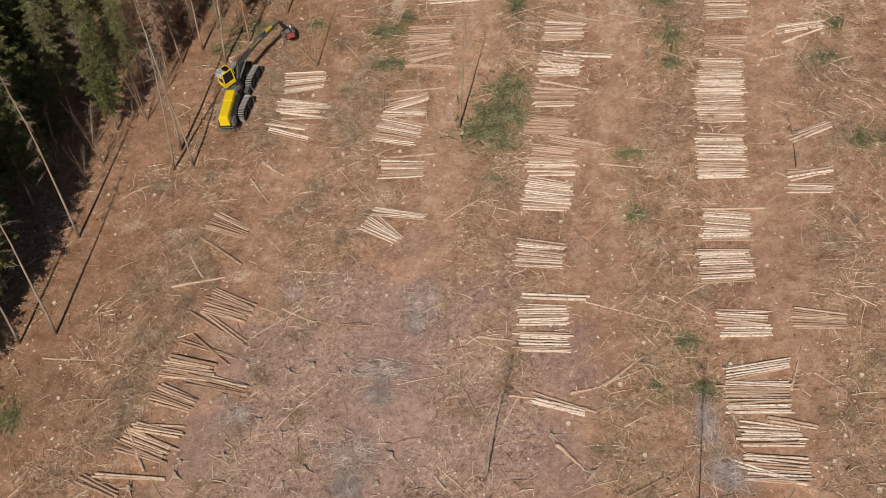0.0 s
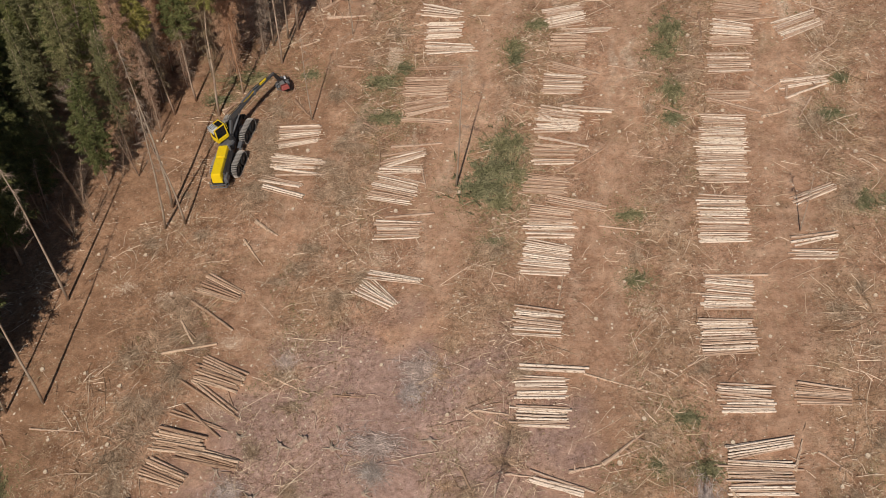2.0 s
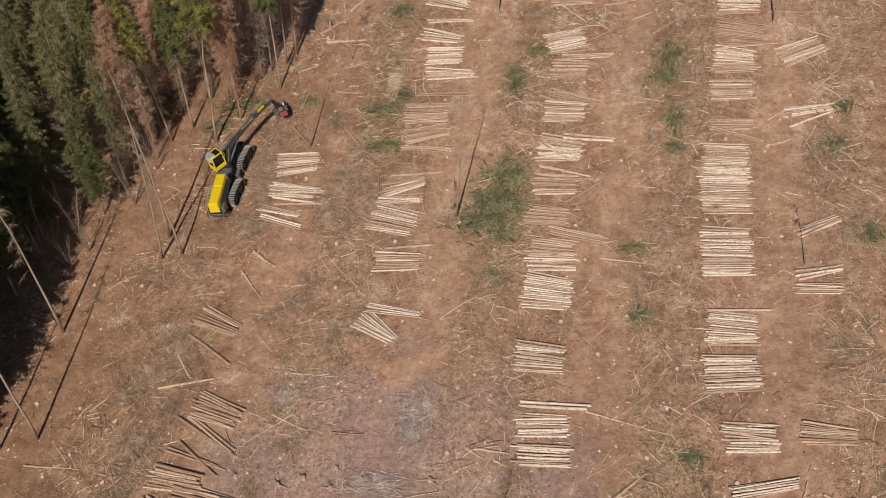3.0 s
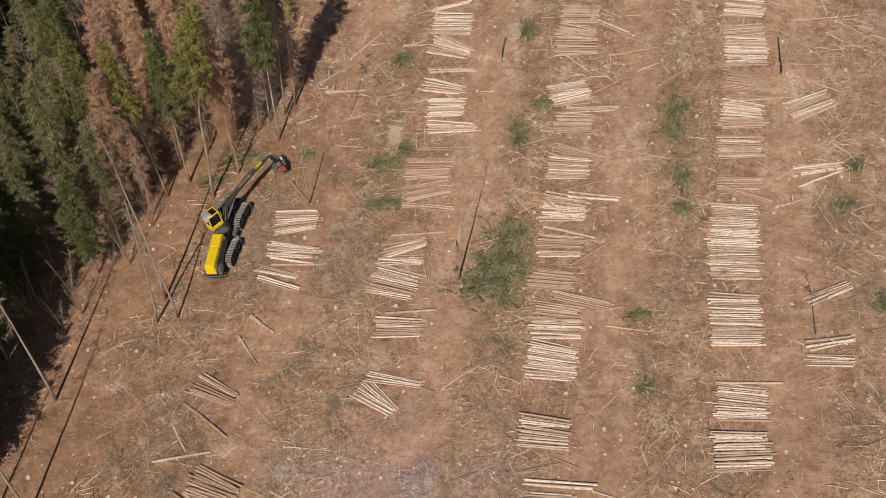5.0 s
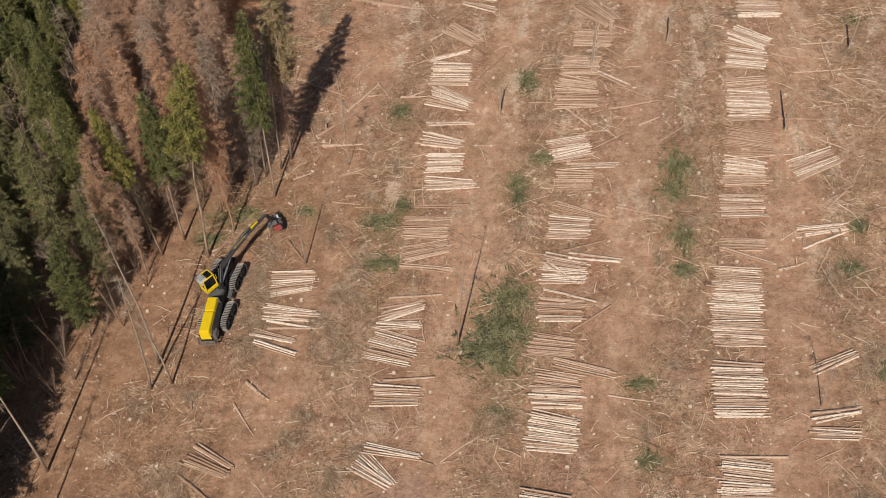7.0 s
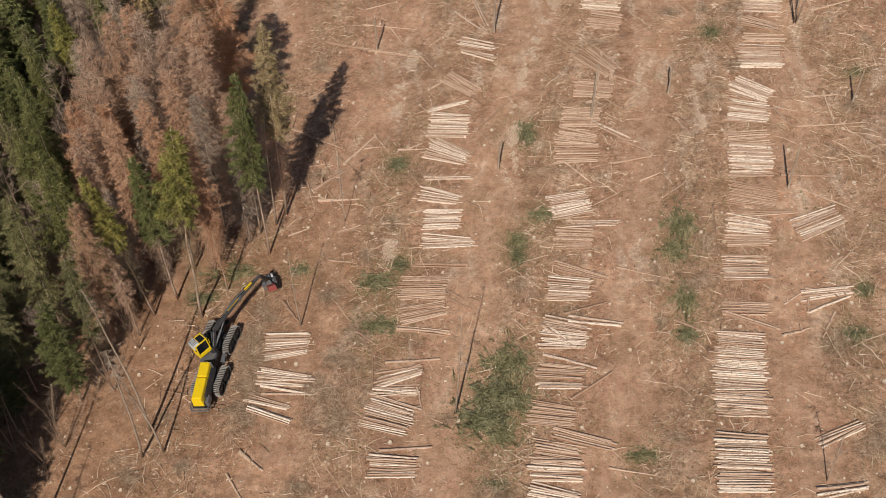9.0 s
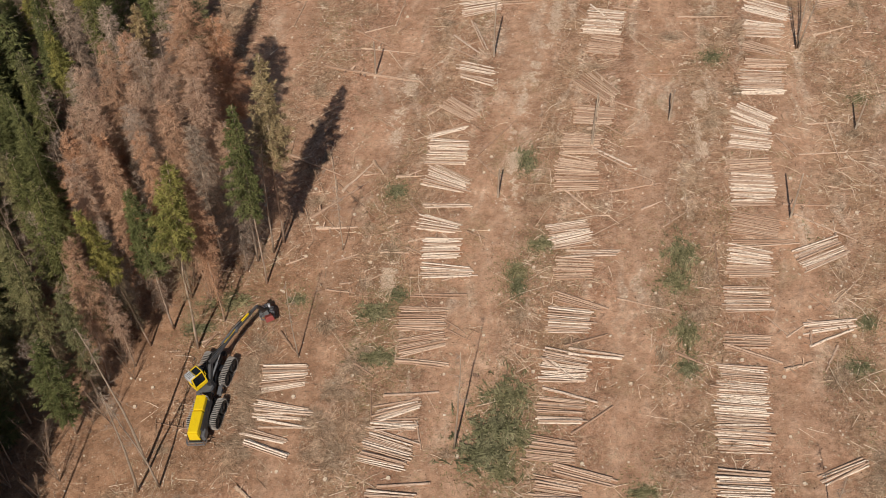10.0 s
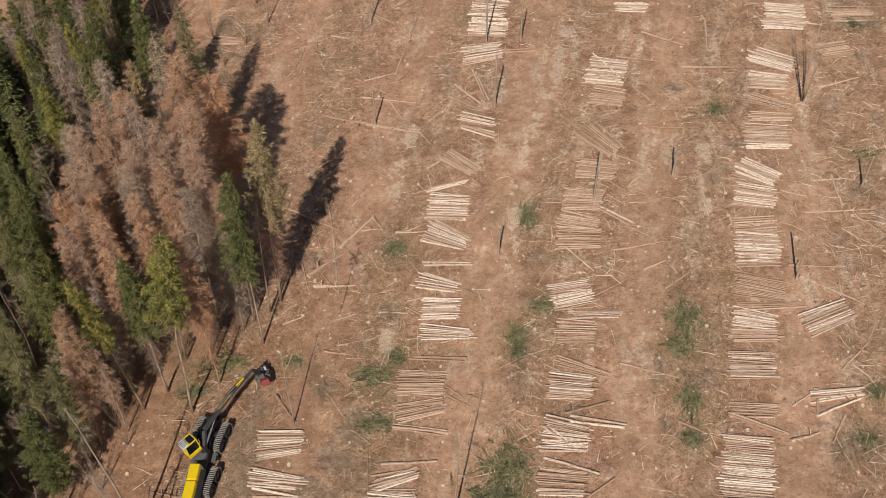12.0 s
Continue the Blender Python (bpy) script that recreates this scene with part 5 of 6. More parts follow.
fallen_pole(-5.50, 87.36, 0, 1.31, 0.12, "pale")
fallen_pole(-12.09, 113.86, 20, 6.47, 0.16, "barked")
fallen_pole(-9.36, 114.19, -21, 2.43, 0.12, "pale")
fallen_pole(-13.57, 111.03, -103, 4.22, 0.12, "barked")
fallen_pole(-5.64, 105.69, -39, 5.14, 0.13, "pale")
fallen_pole(-4.35, 103.90, -14, 5.36, 0.10, "pale")
fallen_pole(-8.37, 101.51, -22, 4.62, 0.16, "pale")
fallen_pole(-3.78, 99.77, -20, 5.20, 0.10, "pale")
fallen_pole(-3.10, 110.50, 77, 5.86, 0.10, "barked")
fallen_pole(-2.85, 107.27, 49, 1.99, 0.10, "barked")
fallen_pole(-5.40, 107.36, 16, 2.86, 0.10, "pale")
fallen_pole(-3.54, 102.33, -64, 3.49, 0.09, "barked")
fallen_pole(-5.69, 103.13, -85, 4.08, 0.09, "pale")
fallen_pole(-1.82, 116.17, 75, 4.89, 0.10, "barked")
fallen_pole(-3.37, 119.07, 37, 1.61, 0.10, "barked")
fallen_pole(-12.67, 91.85, 83, 2.40, 0.09, "barked")
fallen_pole(-14.02, 115.53, -52, 2.15, 0.10, "pale")
fallen_pole(-6.88, 107.39, -66, 1.98, 0.08, "pale")
fallen_pole(-3.53, 92.93, -43, 5.28, 0.08, "barked")
fallen_pole(-10.50, 82.14, -75, 3.84, 0.08, "barked")
fallen_pole(-7.20, 77.88, 12, 2.07, 0.10, "pale")
fallen_pole(-3.25, 78.23, -5, 2.28, 0.11, "pale")
fallen_pole(-5.24, 100.44, -20, 8.69, 0.18, "pale")
fallen_pole(-8.66, 87.71, -79, 4.23, 0.1, "barked")
fallen_pole(4.32, 104.96, -76, 4.73, 0.12, "pale")
fallen_pole(8.15, 109.71, -0, 3.64, 0.14, "pale")
fallen_pole(-8.90, 82.34, 125, 3.70, 0.1, "barked")


# ---- stumps ----
def build_stumps():
    made = []
    for k in range(4):
        r = random.Random(k + 3)
        foot, top = Soup(), Soup()
        n = 11
        ring = [[(rad * (1 + 0.18 * math.sin(3 * q + k) * (1 if z == 0 else 0.35) + 0.06 * r.uniform(-1, 1)) * math.cos(q),
                  rad * (1 + 0.18 * math.sin(3 * q + k) * (1 if z == 0 else 0.35)) * math.sin(q), z)
                 for q in (2 * math.pi * i / n for i in range(n))] for rad, z in ((0.25, -0.06), (0.195, 0.05), (0.18, 0.13))]
        for a, b in zip(ring, ring[1:]):
            for i in range(n):
                foot.face(a[i], a[(i + 1) % n], b[(i + 1) % n], b[i])
        top.face(*[(x * 0.98, y * 0.98, z + 0.004 + 0.02 * x) for x, y, z in ring[-1]])
        ob = empty("tree_stump", "low freshly sawn spruce stump in the soil", "tree stump", "stumps")
        part("bark", foot, BARK, ob)
        part("cut_face", top, CUT_FACE, ob, "pale sawn top")
        made.append(ob)
    r = random.Random(21)
    known = ((12.8, 39.0), (11.0, 36.1), (17.9, 37.0), (25.5, 35.6), (23.6, 33.7), (23.6, 31.6), (22.6, 30.0), (24.6, 28.0), (11.9, 31.1), (0.5, 40.2), (7.6, 33.6), (-26.0, 40.3), (-25.6, 37.9), (-21.8, 39.6), (-24.5, 41.8), (-25.7, 56.0), (-19.4, 51.7), (-24.4, 51.9), (-27.7, 45.9), (-24.5, 45.3), (-21.8, 44.1), (-21.1, 57.0), (-22.4, 67.6), (-22.0, 55.6), (0.7, 66.2), (-10.4, 65.1), (-11.1, 59.0), (-7.6, 58.2), (-3.2, 58.0), (-6.1, 66.6), (-21.3, 66.8), (-0.6, 56.2), (-7.4, 93.4), (-10.2, 86.2), (-9.8, 82.2), (-6.7, 82.8), (5.0, 88.3), (4.3, 86.5), (-4.8, 84.9), (0.1, 83.0), (-10.5, 78.6), (-22.4, 65.2), (20.0, 108.1), (23.7, 107.8), (31.4, 91.3), (20.7, 97.4))
    spots = [(x + r.uniform(-1.9, 1.9), y + r.uniform(-1.9, 1.9)) for y in np.arange(46, 128, 4.3) for x in np.arange(-30, 46, 4.3)]
    r.shuffle(spots)
    spots = [p for p in spots if p[0] > forest_edge(p[1]) + 0.8 and p[0] < 24 + 0.2 * p[1] and not blocked(*p, 0.4) and not (abs(p[0] + 16.4) < 2.2 and 59 < p[1] < 74)
             and all(math.hypot(p[0] - a, p[1] - b) > 3.2 for a, b in known)]
    for x, y in known:
        copy_thing(made[r.randrange(4)], lying(x, y, r.uniform(0, 360)) @ Matrix.Scale(r.uniform(0.55, 0.85), 4))
    for x, y in spots[:215]:
        copy_thing(made[r.randrange(4)], lying(x, y, r.uniform(0, 360)) @ Matrix.Scale(r.uniform(0.4, 0.8), 4))
    for ob in made:
        for o in (*ob.children_recursive, ob):
            bpy.data.objects.remove(o)


build_stumps()


def rooted_stump(x, y, size, seed):
    """An old grey stump on its flaring roots."""
    r = random.Random(seed)
    ob = empty("rooted_stump", "old grey stump with bare flaring roots", "tree stump", "old stumps", lying(x, y, r.uniform(0, 360)) @ Matrix.Scale(size, 4))
    s = Soup()
    s.tube([(0, 0, 0.02), (0.01, 0, 0.16), (0.02, 0.01, 0.30)], [0.19, 0.15, 0.14], 10)
    part("trunk", s, BARK, ob, "dark weathered stump")
    for k in range(r.randrange(3, 6)):
        q = r.uniform(0, 6.283)
        d = Vector((math.cos(q), math.sin(q), 0))
        s = Soup()
        s.tube([d * 0.1 + Vector((0, 0, 0.16)), d * 0.3 + Vector((0, 0, 0.10)), d * 0.55 + Vector((0, 0, 0.05)), d * 0.8 + Vector((0, 0, 0.0))], [0.08, 0.065, 0.045, 0.02], 6)
        part("root", s, SNAG, ob)


for i, (sx, sy) in enumerate(((-6.5, 39.6), (-8.6, 39.0), (-13.0, 39.4), (-14.2, 37.1), (-10.2, 38.6), (-6.8, 38.2), (-10.3, 34.1), (-11.7, 35.0), (-8.6, 31.5), (-9.9, 30.6), (-16.5, 32.5), (-16.7, 31.6), (-13.8, 32.8), (-4.7, 35.0), (-3.3, 32.1), (-0.6, 38.4), (-4.1, 30.3), (-19.5, 30.9), (8.8, 30.1), (6.5, 32.8))):
    rooted_stump(sx, sy, 0.7 + 0.4 * ((i * 37) % 10) / 10, i)


# ---- heaps of branches ----
def frond(s, r, base, out, droop, length, width, count, blade=1.0, hang=0.0):
    """One branch: a drooping rib with hanging needle sprays, as narrow pointed blades either side of it."""
    side = Vector((-out.y, out.x, 0)).normalized()
    tip = base + out * length + Vector((0, 0, -droop * length))
    mid = base + out * (length * 0.5) + Vector((0, 0, -droop * length * 0.25))
    edge = side * 0.02
    s.face(base - edge, base + edge, mid + edge, mid - edge)
    s.face(mid - edge, mid + edge, tip)
    for k in range(count):
        f = 0.12 + 0.88 * (k + r.random() * 0.9) / count
        p = base + out * (length * f) + Vector((0, 0, -droop * length * f * f))
        for sgn in (-1, 1):
            if r.random() < 0.1:
                continue
            reach = width * (1.05 - 0.7 * f) * r.uniform(0.5, 1.35) + 0.09
            d = (side * sgn * r.uniform(0.35, 1.0) + out * r.uniform(0.3, 1.0) + Vector((0, 0, r.uniform(-1.1, 0.0) - hang))).normalized()
            t = d.cross(Vector((r.uniform(-0.8, 0.8), r.uniform(-0.8, 0.8), 1))).normalized() * (0.018 + 0.045 * reach) * blade
            if hang:
                s.face(p - t, p + t, p + d * reach)
            else:
                s.face(p, p + d * reach * 0.5 - t, p + d * reach, p + d * reach * 0.45 + t)


def heap_mesh(name, seed, mat, kind):
    """A low loose heap about one metre in radius, thin at its rim."""
    r = random.Random(seed)
    s = Soup()
    for k in range({"green": 180, "grey": 520, "brown": 300}[kind]):
        q, d = r.uniform(0, 6.283), min(abs(r.gauss(0, 0.6)), 1.6)
        p = Vector((d * math.cos(q), d * math.sin(q), (0.17 if kind == "green" else 0.09) * max(0.0, 1 - d * d) * r.random() + 0.02))
        a = r.uniform(0, 6.283)
        out = Vector((math.cos(a), math.sin(a), r.uniform(-0.1, 0.2)))
        if kind == "green":
            frond(s, r, p - out * 0.2, out, 0.12, r.uniform(0.2, 0.55), 0.11, 7, 0.75)
        else:
            e = p + out * r.uniform(0.15, 0.75)
            w = out.cross(Vector((r.uniform(-0.6, 0.6), r.uniform(-0.6, 0.6), 1))).normalized() * r.uniform(0.006, 0.015)
            k0 = p - out * 0.15
            bent = k0.lerp(e, 0.5) + Vector((r.gauss(0, 0.03), r.gauss(0, 0.03), r.uniform(0.0, 0.05)))
            s.face(k0 - w, k0 + w, bent + w, bent - w)
            s.face(bent - w, bent + w, e)
    return s.mesh(name, mat)


HEAPS = {"green": [heap_mesh("branch_heap", 80 + k, CUT_GREEN, "green") for k in range(3)],
         "grey": [heap_mesh("twig_heap", 90 + k, OLD_TWIG, "grey") for k in range(3)],
         "brown": [heap_mesh("slash_heap", 100 + k, SLASH, "brown") for k in range(4)]}
HEAP_LABEL = {"green": ("branch_heap", "heap of cut green spruce branches on the soil"), "grey": ("twig_heap", "heap of dry grey twigs on the soil"),
              "brown": ("slash_heap", "low heap of brown broken twigs and slash")}


GREENS = []


def heap(x, y, sx, sy, kind, turn=0.0):
    r = random.Random(int(x * 17) + int(y * 7))
    name, label = HEAP_LABEL[kind]
    if kind == "green":
        sx, sy = 1.18 * sx, 1.18 * sy
    ob = new(name, r.choice(HEAPS[kind]))
    ob.matrix_world = lying(x, y, turn + r.uniform(0, 360)) @ Matrix.Diagonal((sx, sy, 0.5 * (sx + sy), 1)) if abs(sx - sy) < 0.3 else lying(x, y, turn) @ Matrix.Diagonal((sx, sy, 0.5 * (sx + sy), 1))
    tagged(ob, label, "branch heap", "branch heaps", "stuff")
    if kind == "green":
        GREENS.append((x, y, max(sx, sy)))


heap(3.4, 59.3, 2.1, 1.6, "green")
heap(4.3, 61.3, 1.9, 1.9, "green", 40)
heap(5.4, 63.6, 1.5, 1.9, "green")
heap(4.6, 58.0, 1.0, 1.2, "green")
heap(5.9, 60.5, 0.9, 1.1, "green")
heap(-4.3, 68.1, 1.6, 0.9, "green")
heap(-4.6, 72.4, 1.5, 1.1, "green")
heap(-2.9, 73.9, 0.9, 0.9, "green")
heap(18.6, 68.2, 0.9, 1.5, "green")
heap(18.2, 65.3, 0.8, 0.9, "green")
heap(19.4, 75.6, 1.2, 1.9, "green")
heap(18.4, 73.2, 1.2, 1.2, "green")
heap(30.2, 55.4, 1.1, 0.9, "green")
heap(32.6, 55.2, 1.3, 0.8, "green")
heap(13.6, 49.9, 0.8, 0.8, "green")
heap(13.8, 55.7, 1.2, 0.6, "green")
heap(15.5, 38.9, 0.9, 0.6, "green")
heap(13.4, 35.8, 0.7, 0.5, "green")
heap(16.2, 35.3, 0.8, 1.0, "green")
heap(4.0, 54.2, 1.0, 0.6, "green")
heap(6.5, 73.8, 0.6, 1.2, "green")
heap(8.0, 87.4, 0.8, 1.7, "green")
heap(25.4, 98.7, 0.9, 0.8, "green")
heap(36.7, 91.9, 0.9, 0.9, "green")
heap(-3.2, 85.1, 0.9, 1.0, "green")
heap(6.5, 75.4, 0.8, 1.1, "green")
heap(8.6, 78.0, 1.2, 0.9, "green")
heap(-16.3, 74.4, 2.0, 1.0, "green")
heap(-18.4, 72.0, 1.2, 0.6, "green")
heap(-28.7, 36.6, 0.8, 1.4, "green")
heap(-10.9, 74.2, 0.9, 0.6, "green")
heap(40.1, 109.3, 0.9, 1.1, "green")
heap(29.8, 64.3, 1.1, 0.8, "green")
heap(31.5, 68.2, 0.7, 0.7, "green")
heap(-4.1, 38.2, 1.2, 2.2, "grey", 80)
heap(-4.3, 36.4, 0.9, 1.2, "grey")
heap(-5.7, 32.5, 1.3, 2.2, "grey", 85)
heap(-5.9, 30.2, 1.2, 1.6, "grey")
heap(-13.3, 35.5, 1.1, 1.2, "grey")
heap(-1.2, 43.8, 1.2, 1.8, "grey", 70)
heap(-1.8, 42.0, 1.0, 1.3, "grey")
heap(16.5, 29.5, 1.4, 1.6, "grey")
heap(15.8, 33.0, 0.8, 2.2, "grey")
heap(-20.2, 40.3, 1.5, 2.0, "brown", 60)
heap(-24.7, 31.9, 1.8, 1.5, "brown")
heap(-10.4, 45.1, 0.9, 0.9, "grey")
heap(-13.7, 67.2, 0.8, 1.3, "brown")
heap(-13.5, 64.2, 0.7, 1.5, "brown", 85)
heap(-14.2, 61.0, 1.0, 1.2, "brown")
heap(-8.0, 61.2, 1.5, 1.3, "brown")
heap(-6.4, 62.6, 1.3, 1.6, "brown")
heap(-7.6, 65.4, 1.3, 1.2, "brown")
heap(-6.0, 67.2, 1.2, 1.4, "brown")
heap(-8.3, 71.3, 1.4, 1.2, "brown")
heap(-19.3, 42.2, 1.4, 1.6, "brown")
heap(-21.2, 38.2, 1.7, 1.4, "brown")
heap(-18.2, 44.6, 1.1, 1.5, "brown")
heap(-22.6, 34.6, 1.7, 1.5, "brown")
heap(-16.8, 47.2, 1.0, 1.3, "brown")
heap(-5.6, 51.8, 1.0, 1.0, "brown")
heap(-19.8, 47.6, 1.5, 1.6, "brown")
heap(-13.6, 65.6, 0.7, 1.6, "brown", 85)
heap(-13.4, 62.9, 0.8, 1.3, "brown")
heap(-18.5, 50.5, 1.3, 1.6, "brown")
heap(-9.0, 63.0, 1.2, 1.4, "brown")
for hx, hy in ((-21.5, 104.0), (-19.6, 106.2), (-22.8, 107.0), (-20.8, 109.8), (-18.6, 110.6), (-19.6, 112.6), (-22.6, 113.0), (-18.0, 115.6), (-23.4, 110.4), (-21.8, 118.0), (-18.4, 103.6), (-24.0, 103.0)):
    heap(hx, hy, 1.5, 1.7, "brown")
heap(-14.3, 63.4, 0.8, 1.5, "brown", 85)
heap(-14.5, 61.4, 0.9, 1.4, "brown", 85)
heap(-14.1, 66.4, 0.9, 1.5, "brown", 85)
heap(-14.6, 59.6, 1.1, 1.2, "brown")
heap(-14.0, 68.6, 0.9, 1.3, "brown", 85)
heap(-7.2, 59.5, 1.4, 1.2, "brown")
heap(0.8, 59.5, 0.8, 0.6, "brown")
for hx, hy in ((-13.7, 60.4), (-13.9, 62.1), (-13.2, 63.6), (-13.8, 65.0), (-13.3, 66.9), (-13.9, 67.9), (-12.9, 69.6), (-14.4, 64.4), (-6.9, 60.6), (-5.4, 61.4), (-7.6, 62.2), (-8.8, 60.2), (-6.1, 65.0)):
    heap(hx, hy, 0.8, 1.1, "brown", 80)


# ---- litter ----
def in_clearing(x, y):
    return x > forest_edge(y) - 5 and x < 26 + 0.21 * y


def richness(x, y):
    """How much slash lies there: little on the machine trails, more between them."""
    f = ((across(x, y) - 9.0) / 12.0 + 0.25 * noise.noise((x * 0.16, y * 0.16, 0.5))) % 1.0
    lane = 0.14 if 0.12 < f < 0.46 else (1.0 if f > 0.5 else 0.55)
    if x > 29 and y > 62:
        lane = max(lane, 0.8)
    patch = 0.5 + 0.9 * noise.noise((x * 0.35, y * 0.35, 4.0)) + 0.5 * noise.noise((x * 1.1, y * 1.1, 9.0))
    return lane * min(max(patch, 0.05), 1.0)


def mass(name, mat, label, category, verts, faces):
    me = bpy.data.meshes.new(name)
    v = np.asarray(verts, dtype=np.float32)
    f = np.asarray(faces, dtype=np.int32)
    me.vertices.add(len(v))
    me.vertices.foreach_set("co", v.ravel())
    me.loops.add(f.size)
    me.loops.foreach_set("vertex_index", f.ravel())
    me.polygons.add(len(f))
    me.polygons.foreach_set("loop_start", np.arange(0, f.size, f.shape[1], dtype=np.int32))
    me.update(calc_edges=True)
    me.validate()
    me.materials.append(mat)
    tagged(new(name, me), label, category, kind="stuff")


def scatter(seed, count, dense):
    """Spots in the clearing, thinned by how much lies there."""
    r = random.Random(seed)
    out = []
    while len(out) < count:
        y = 24 + 106 * r.random() ** 1.12
        x = r.uniform(-38, 30 + 0.16 * y)
        if in_clearing(x, y) and r.random() < dense(x, y):
            out.append((x, y))
    return r, out


def build_twigs(name, seed, count, lo, hi, thin, thick, mat, label, dense):
    r, spots = scatter(seed, count, dense)
    v, f = [], []
    for x, y in spots:
        ln = lo + (hi - lo) * r.random() ** 2.2
        a = r.uniform(0, 6.283)
        w = r.uniform(thin, thick)
        dx, dy = math.cos(a) * ln / 2, math.sin(a) * ln / 2
        z0, z1 = height(x - dx, y - dy), height(x + dx, y + dy)
        k = len(v)
        lift = r.uniform(0.0, 0.20)
        nx, ny = -math.sin(a) * w, math.cos(a) * w
        bend = r.uniform(-0.06, 0.06) * ln / w
        bx, by = nx * bend, ny * bend
        for px, py, pz, g in ((x - dx, y - dy, z0, 1.0), (x + bx, y + by, (z0 + z1) / 2 + lift, 0.8), (x + dx, y + dy, z1 + lift * r.random(), 0.4)):
            v += [(px - nx * g, py - ny * g, pz + 0.005), (px + nx * g, py + ny * g, pz + 0.005), (px, py, pz + 2 * w * g + 0.005)]
        for b in (k, k + 3):
            f += [(b, b + 2, b + 5, b + 3), (b + 2, b + 1, b + 4, b + 5)]
    mass(name, mat, label, "twigs", v, f)


TWIG_MIX = litter_material("twig_mix", (0.0, (0.09, 0.052, 0.034)), (0.35, (0.22, 0.14, 0.09)), (0.55, (0.44, 0.32, 0.22)), (1.0, (0.70, 0.56, 0.42)))
SLASH_MIX = litter_material("slash_mix", (0.0, (0.15, 0.088, 0.052)), (0.22, (0.36, 0.235, 0.15)), (0.5, (0.60, 0.44, 0.30)), (1.0, (0.84, 0.68, 0.52)))
CHIP_MIX = litter_material("chip_mix", (0.0, (0.30, 0.19, 0.11)), (0.5, (0.54, 0.42, 0.29)), (1.0, (0.80, 0.70, 0.56)))
STRAW_MIX = litter_material("straw_mix", (0.0, (0.26, 0.17, 0.10)), (0.5, (0.46, 0.34, 0.21)), (1.0, (0.64, 0.52, 0.35)))
build_twigs("twig_litter", 1, 20000, 0.15, 0.8, 0.006, 0.014, TWIG_MIX, "loose dry twigs strewn over the soil", richness)
build_twigs("branch_litter", 2, 12000, 0.18, 1.7, 0.012, 0.027, SLASH_MIX, "broken branches strewn over the felled ground", richness)


build_twigs("stick_litter", 9, 1000, 0.9, 4.6, 0.012, 0.024, SLASH_MIX, "long thin sticks strewn between the log rows", lambda x, y: richness(x, y) ** 1.5)


def build_chips(name, seed, count, low, high, mat, label, category, dense):
    """Small angular pieces lying loose on the soil."""
    r, spots = scatter(seed, count, dense)
    v, f = [], []
    for x, y in spots:
        s = low + high * r.random() ** 3
        a, st = r.uniform(0, 6.283), r.uniform(0.8, 1.9)
        ux, uy = math.cos(a) * s * st, math.sin(a) * s * st
        wx, wy = -math.sin(a) * s, math.cos(a) * s
        z = height(x, y) + 0.004
        k = len(v)
        q = [r.uniform(0.45, 1.25) for k0 in range(4)]
        v += [(x - ux * q[0] + wx * 0.4, y - uy * q[0] + wy * 0.4, z), (x + wx * q[1] + ux * 0.5, y + wy * q[1] + uy * 0.5, z), (x + ux * q[2] - wx * 0.4, y + uy * q[2] - wy * 0.4, z), (x - wx * q[3] - ux * 0.5, y - wy * q[3] - uy * 0.5, z), (x + 0.2 * ux, y + 0.2 * uy, z + s * r.uniform(0.4, 1.0))]
        f += [(k, k + 4, k + 1), (k + 1, k + 4, k + 2), (k + 2, k + 4, k + 3), (k + 3, k + 4, k)]
    mass(name, mat, label, category, v, f)


def build_straw():
    def dense(x, y):
        return max(0.0, -0.05 + 1.3 * noise.noise((x * 0.25, y * 0.25, 6.0)) + 0.7 * noise.noise((x * 0.9, y * 0.9, 2.0))) * (0.35 + 0.65 * richness(x, y))

    r, spots = scatter(4, 5500, dense)
    v, f = [], []
    for x, y in spots:
        z = height(x, y)
        for k in range(r.randrange(5, 10)):
            a, ln = r.uniform(0, 6.283), r.uniform(0.15, 0.5)
            ox, oy = r.gauss(0, 0.1), r.gauss(0, 0.1)
            w = r.uniform(0.006, 0.014)
            dx, dy = math.cos(a), math.sin(a)
            b = len(v)
            v += [(x + ox - dy * w, y + oy + dx * w, z), (x + ox + dy * w, y + oy - dx * w, z),
                  (x + ox + dx * ln, y + oy + dy * ln, z + ln * r.uniform(0.08, 0.6))]
            f.append((b, b + 1, b + 2))
    mass("dry_grass", STRAW_MIX, "tufts of dry straw-coloured grass", "grass", v, f)


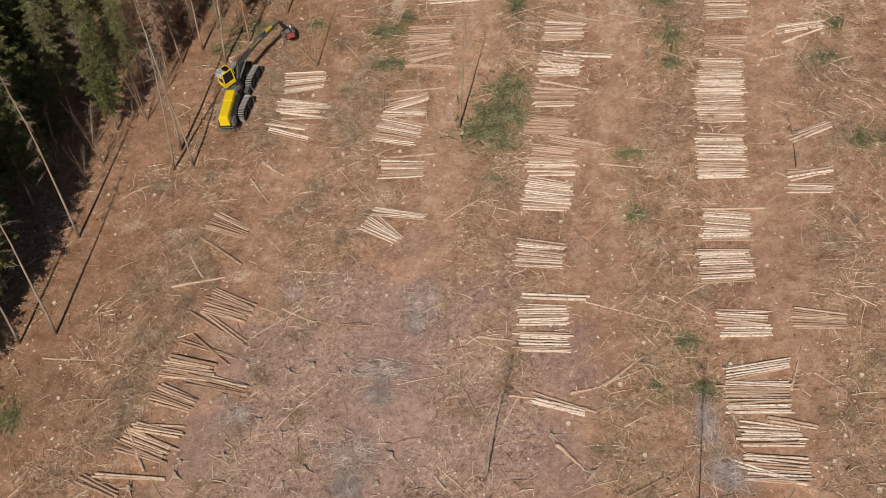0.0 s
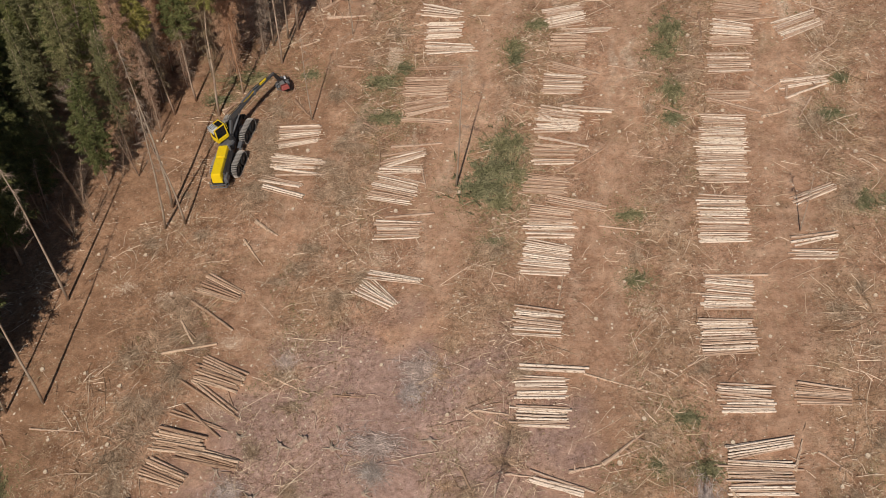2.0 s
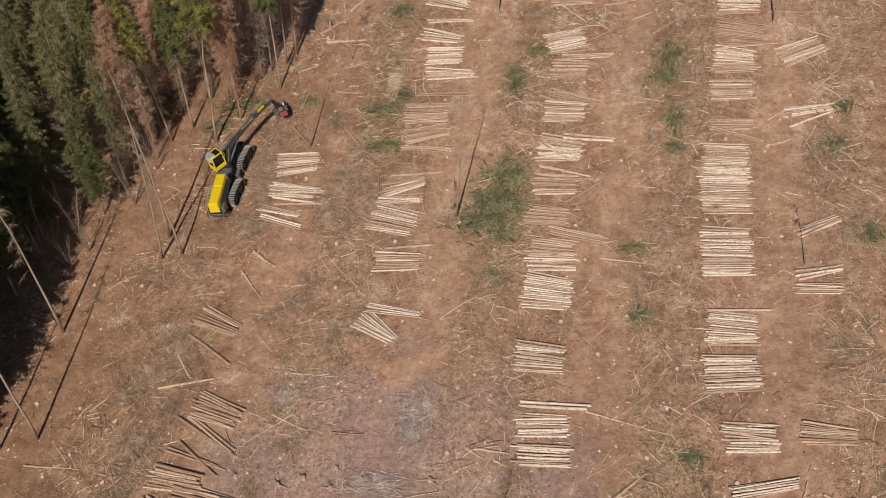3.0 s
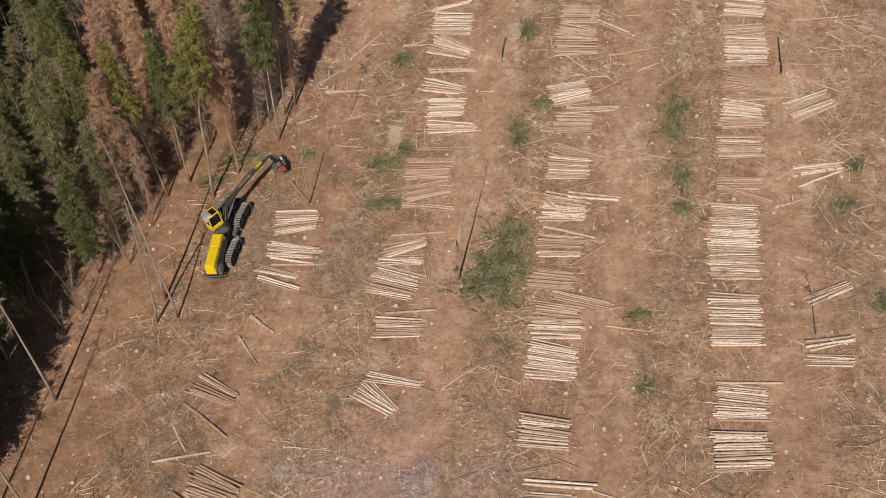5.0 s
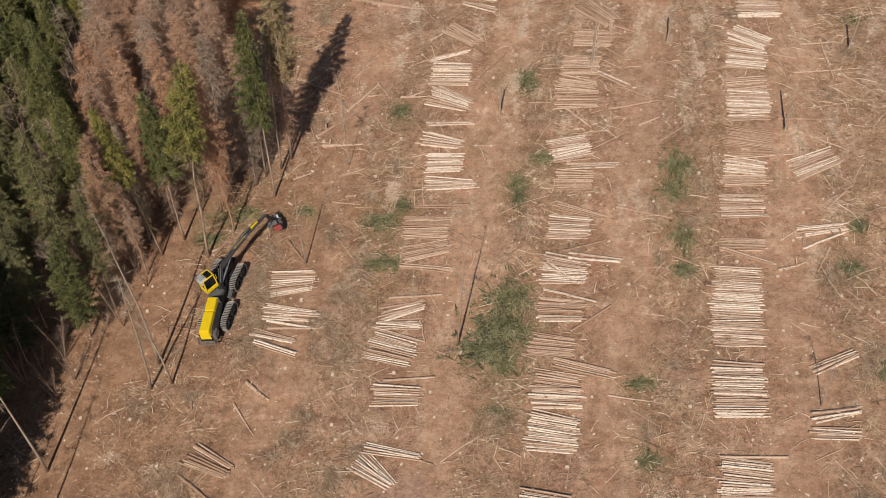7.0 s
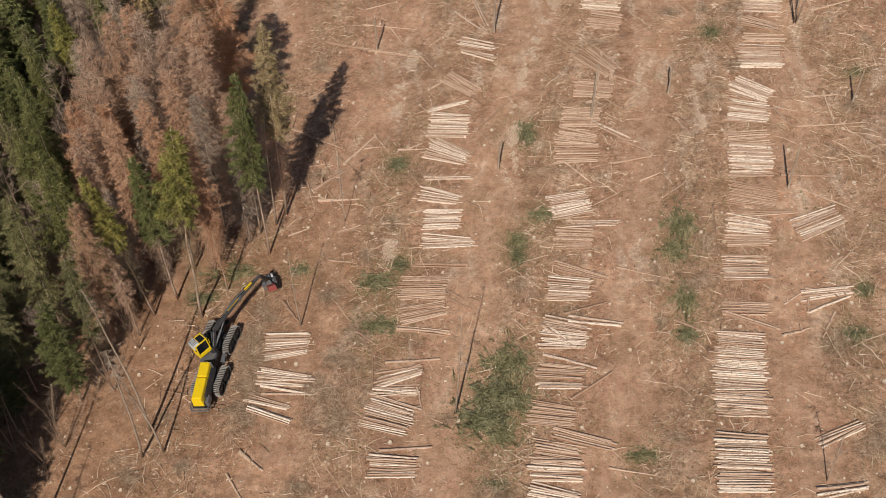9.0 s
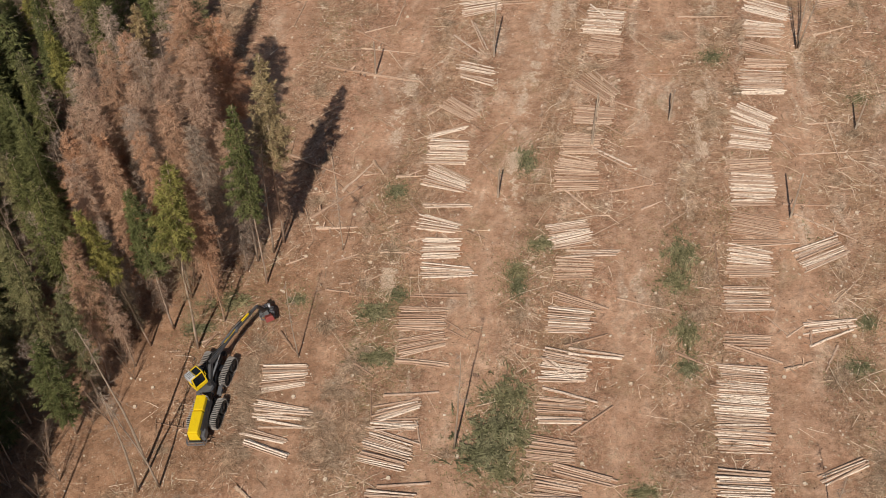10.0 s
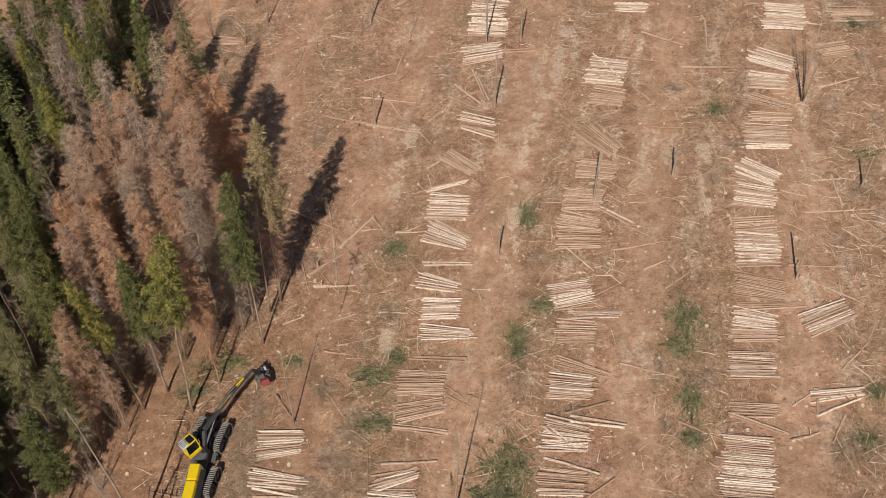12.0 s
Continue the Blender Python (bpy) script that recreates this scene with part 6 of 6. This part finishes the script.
def build_swathes():
    """Bleached grass laid flat along the old wheel lines."""
    r = random.Random(12)
    v, f = [], []
    lines = (((13.8, 115.1), (11.7, 105.7), (10.1, 101.5), (8.2, 95.3), (7.2, 90.5), (6.8, 86.6), (6.1, 81.7)), ((-1.7, 99.9), (-2.7, 97.3), (-3.4, 93.8), (-3.5, 91.3)),
             ((27.5, 109.0), (25.9, 105.0)), ((23.7, 96.3), (23.1, 89.4), (22.8, 86.2)), ((-3.5, 78.0), (-3.8, 74.7)))
    for line in lines:
        for (ax, ay), (bx, by) in zip(line, line[1:]):
            far = math.hypot(bx - ax, by - ay)
            way = math.atan2(by - ay, bx - ax)
            for k in range(int(far * 380)):
                g = r.random()
                x, y = ax + (bx - ax) * g + r.gauss(0, 0.36), ay + (by - ay) * g + r.gauss(0, 0.36)
                if noise.noise((x * 0.7, y * 0.45, 3.0)) + 0.5 * noise.noise((x * 2.0, y * 2.0, 5.0)) < -0.04:
                    continue
                a, ln, w, z = way + r.gauss(0, 0.8), r.uniform(0.15, 0.5), r.uniform(0.010, 0.024), height(x, y) + 0.006
                dx, dy = math.cos(a), math.sin(a)
                b = len(v)
                v += [(x - dy * w, y + dx * w, z), (x + dy * w, y - dx * w, z), (x + dx * ln, y + dy * ln, z + ln * r.uniform(0.03, 0.3))]
                f.append((b, b + 1, b + 2))
    # sawdust and pale dust where stems were cut
    for x0, y0 in ((-14.4, 47.0), (-14.8, 42.0), (-20.3, 36.6), (-18.2, 40.2), (14.1, 47.2), (3.1, 38.0), (-4.6, 36.5), (-8.6, 34.3), (-4.1, 53.7), (-7.4, 66.1), (-19.6, 51.4), (-23.0, 52.6)):
        for k in range(420):
            x, y = x0 + r.gauss(0, 0.55), y0 + r.gauss(0, 0.42)
            a, ln, w, z = r.uniform(0, 6.283), r.uniform(0.03, 0.12), r.uniform(0.012, 0.03), height(x, y) + 0.006
            dx, dy = math.cos(a), math.sin(a)
            b = len(v)
            v += [(x - dy * w, y + dx * w, z), (x + dy * w, y - dx * w, z), (x + dx * ln, y + dy * ln, z + 0.01)]
            f.append((b, b + 1, b + 2))
    mass("bleached_grass", BLEACHED, "flattened bleached grass along old wheel lines", "grass", v, f)


CLOD_MIX = litter_material("clod_mix", (0.0, (0.10, 0.058, 0.036)), (0.6, (0.19, 0.11, 0.067)), (1.0, (0.30, 0.18, 0.11)))
build_chips("wood_chips", 3, 30000, 0.014, 0.085, CHIP_MIX, "pale wood chips and bark flakes on soil", "wood chips", lambda x, y: 0.35 + 0.65 * richness(x, y))
build_chips("soil_clods", 6, 16000, 0.015, 0.060, CLOD_MIX, "dark clods and bark scraps on the soil", "soil clods", lambda x, y: 0.3 + 0.7 * richness(x, y))
build_straw()
BLEACHED = litter_material("bleached_straw", (0.0, (0.52, 0.36, 0.24)), (0.5, (0.76, 0.59, 0.44)), (1.0, (0.88, 0.74, 0.59)))
build_swathes()
HERB_MIX = litter_material("herb_mix", (0.0, (0.10, 0.105, 0.04)), (0.5, (0.20, 0.185, 0.08)), (1.0, (0.33, 0.28, 0.14)))


def build_herbs():
    """Thin green growth and shed needles round the cut branches and in the damp strips."""
    r = random.Random(8)
    spots = []
    for x, y, size in GREENS:
        spots += [(x + r.gauss(0, 0.8 * size), y + r.gauss(0, 0.95 * size)) for k in range(int(520 * size))]
    while len(spots) < 38000:
        y = r.uniform(26, 124)
        x = r.uniform(-24, 26 + 0.16 * y)
        n = noise.noise((x * 0.13, y * 0.07, 11.0)) + 0.5 * noise.noise((x * 0.6, y * 0.6, 12.0))
        if in_clearing(x, y) and n > 0.30 and richness(x, y) > 0.3:
            spots.append((x, y))
    v, f = [], []
    for x, y in spots:
        z = height(x, y)
        a, ln, w = r.uniform(0, 6.283), r.uniform(0.08, 0.26), r.uniform(0.012, 0.03)
        dx, dy = math.cos(a), math.sin(a)
        b = len(v)
        v += [(x - dy * w, y + dx * w, z), (x + dy * w, y - dx * w, z), (x + dx * ln, y + dy * ln, z + ln * r.uniform(0.1, 0.6))]
        f.append((b, b + 1, b + 2))
    mass("low_herbs", HERB_MIX, "thin green herbs and needles on the soil", "herbs", v, f)


build_herbs()


def strew_slash():
    """Slash raked beside the rows of logs and along the wood's edge."""
    r = random.Random(77)
    made = 0
    while made < 150:
        y = 26 + 100 * r.random() ** 1.1
        x = r.uniform(-30, 26 + 0.16 * y)
        if x < forest_edge(y) + 1 or blocked(x, y, 0.2) or abs(x + 16.4) < 2.4 and 59 < y < 74 or richness(x, y) < 0.62:
            continue
        heap(x, y, r.uniform(0.5, 1.3), r.uniform(0.5, 1.4), "brown", 80)
        made += 1


strew_slash()
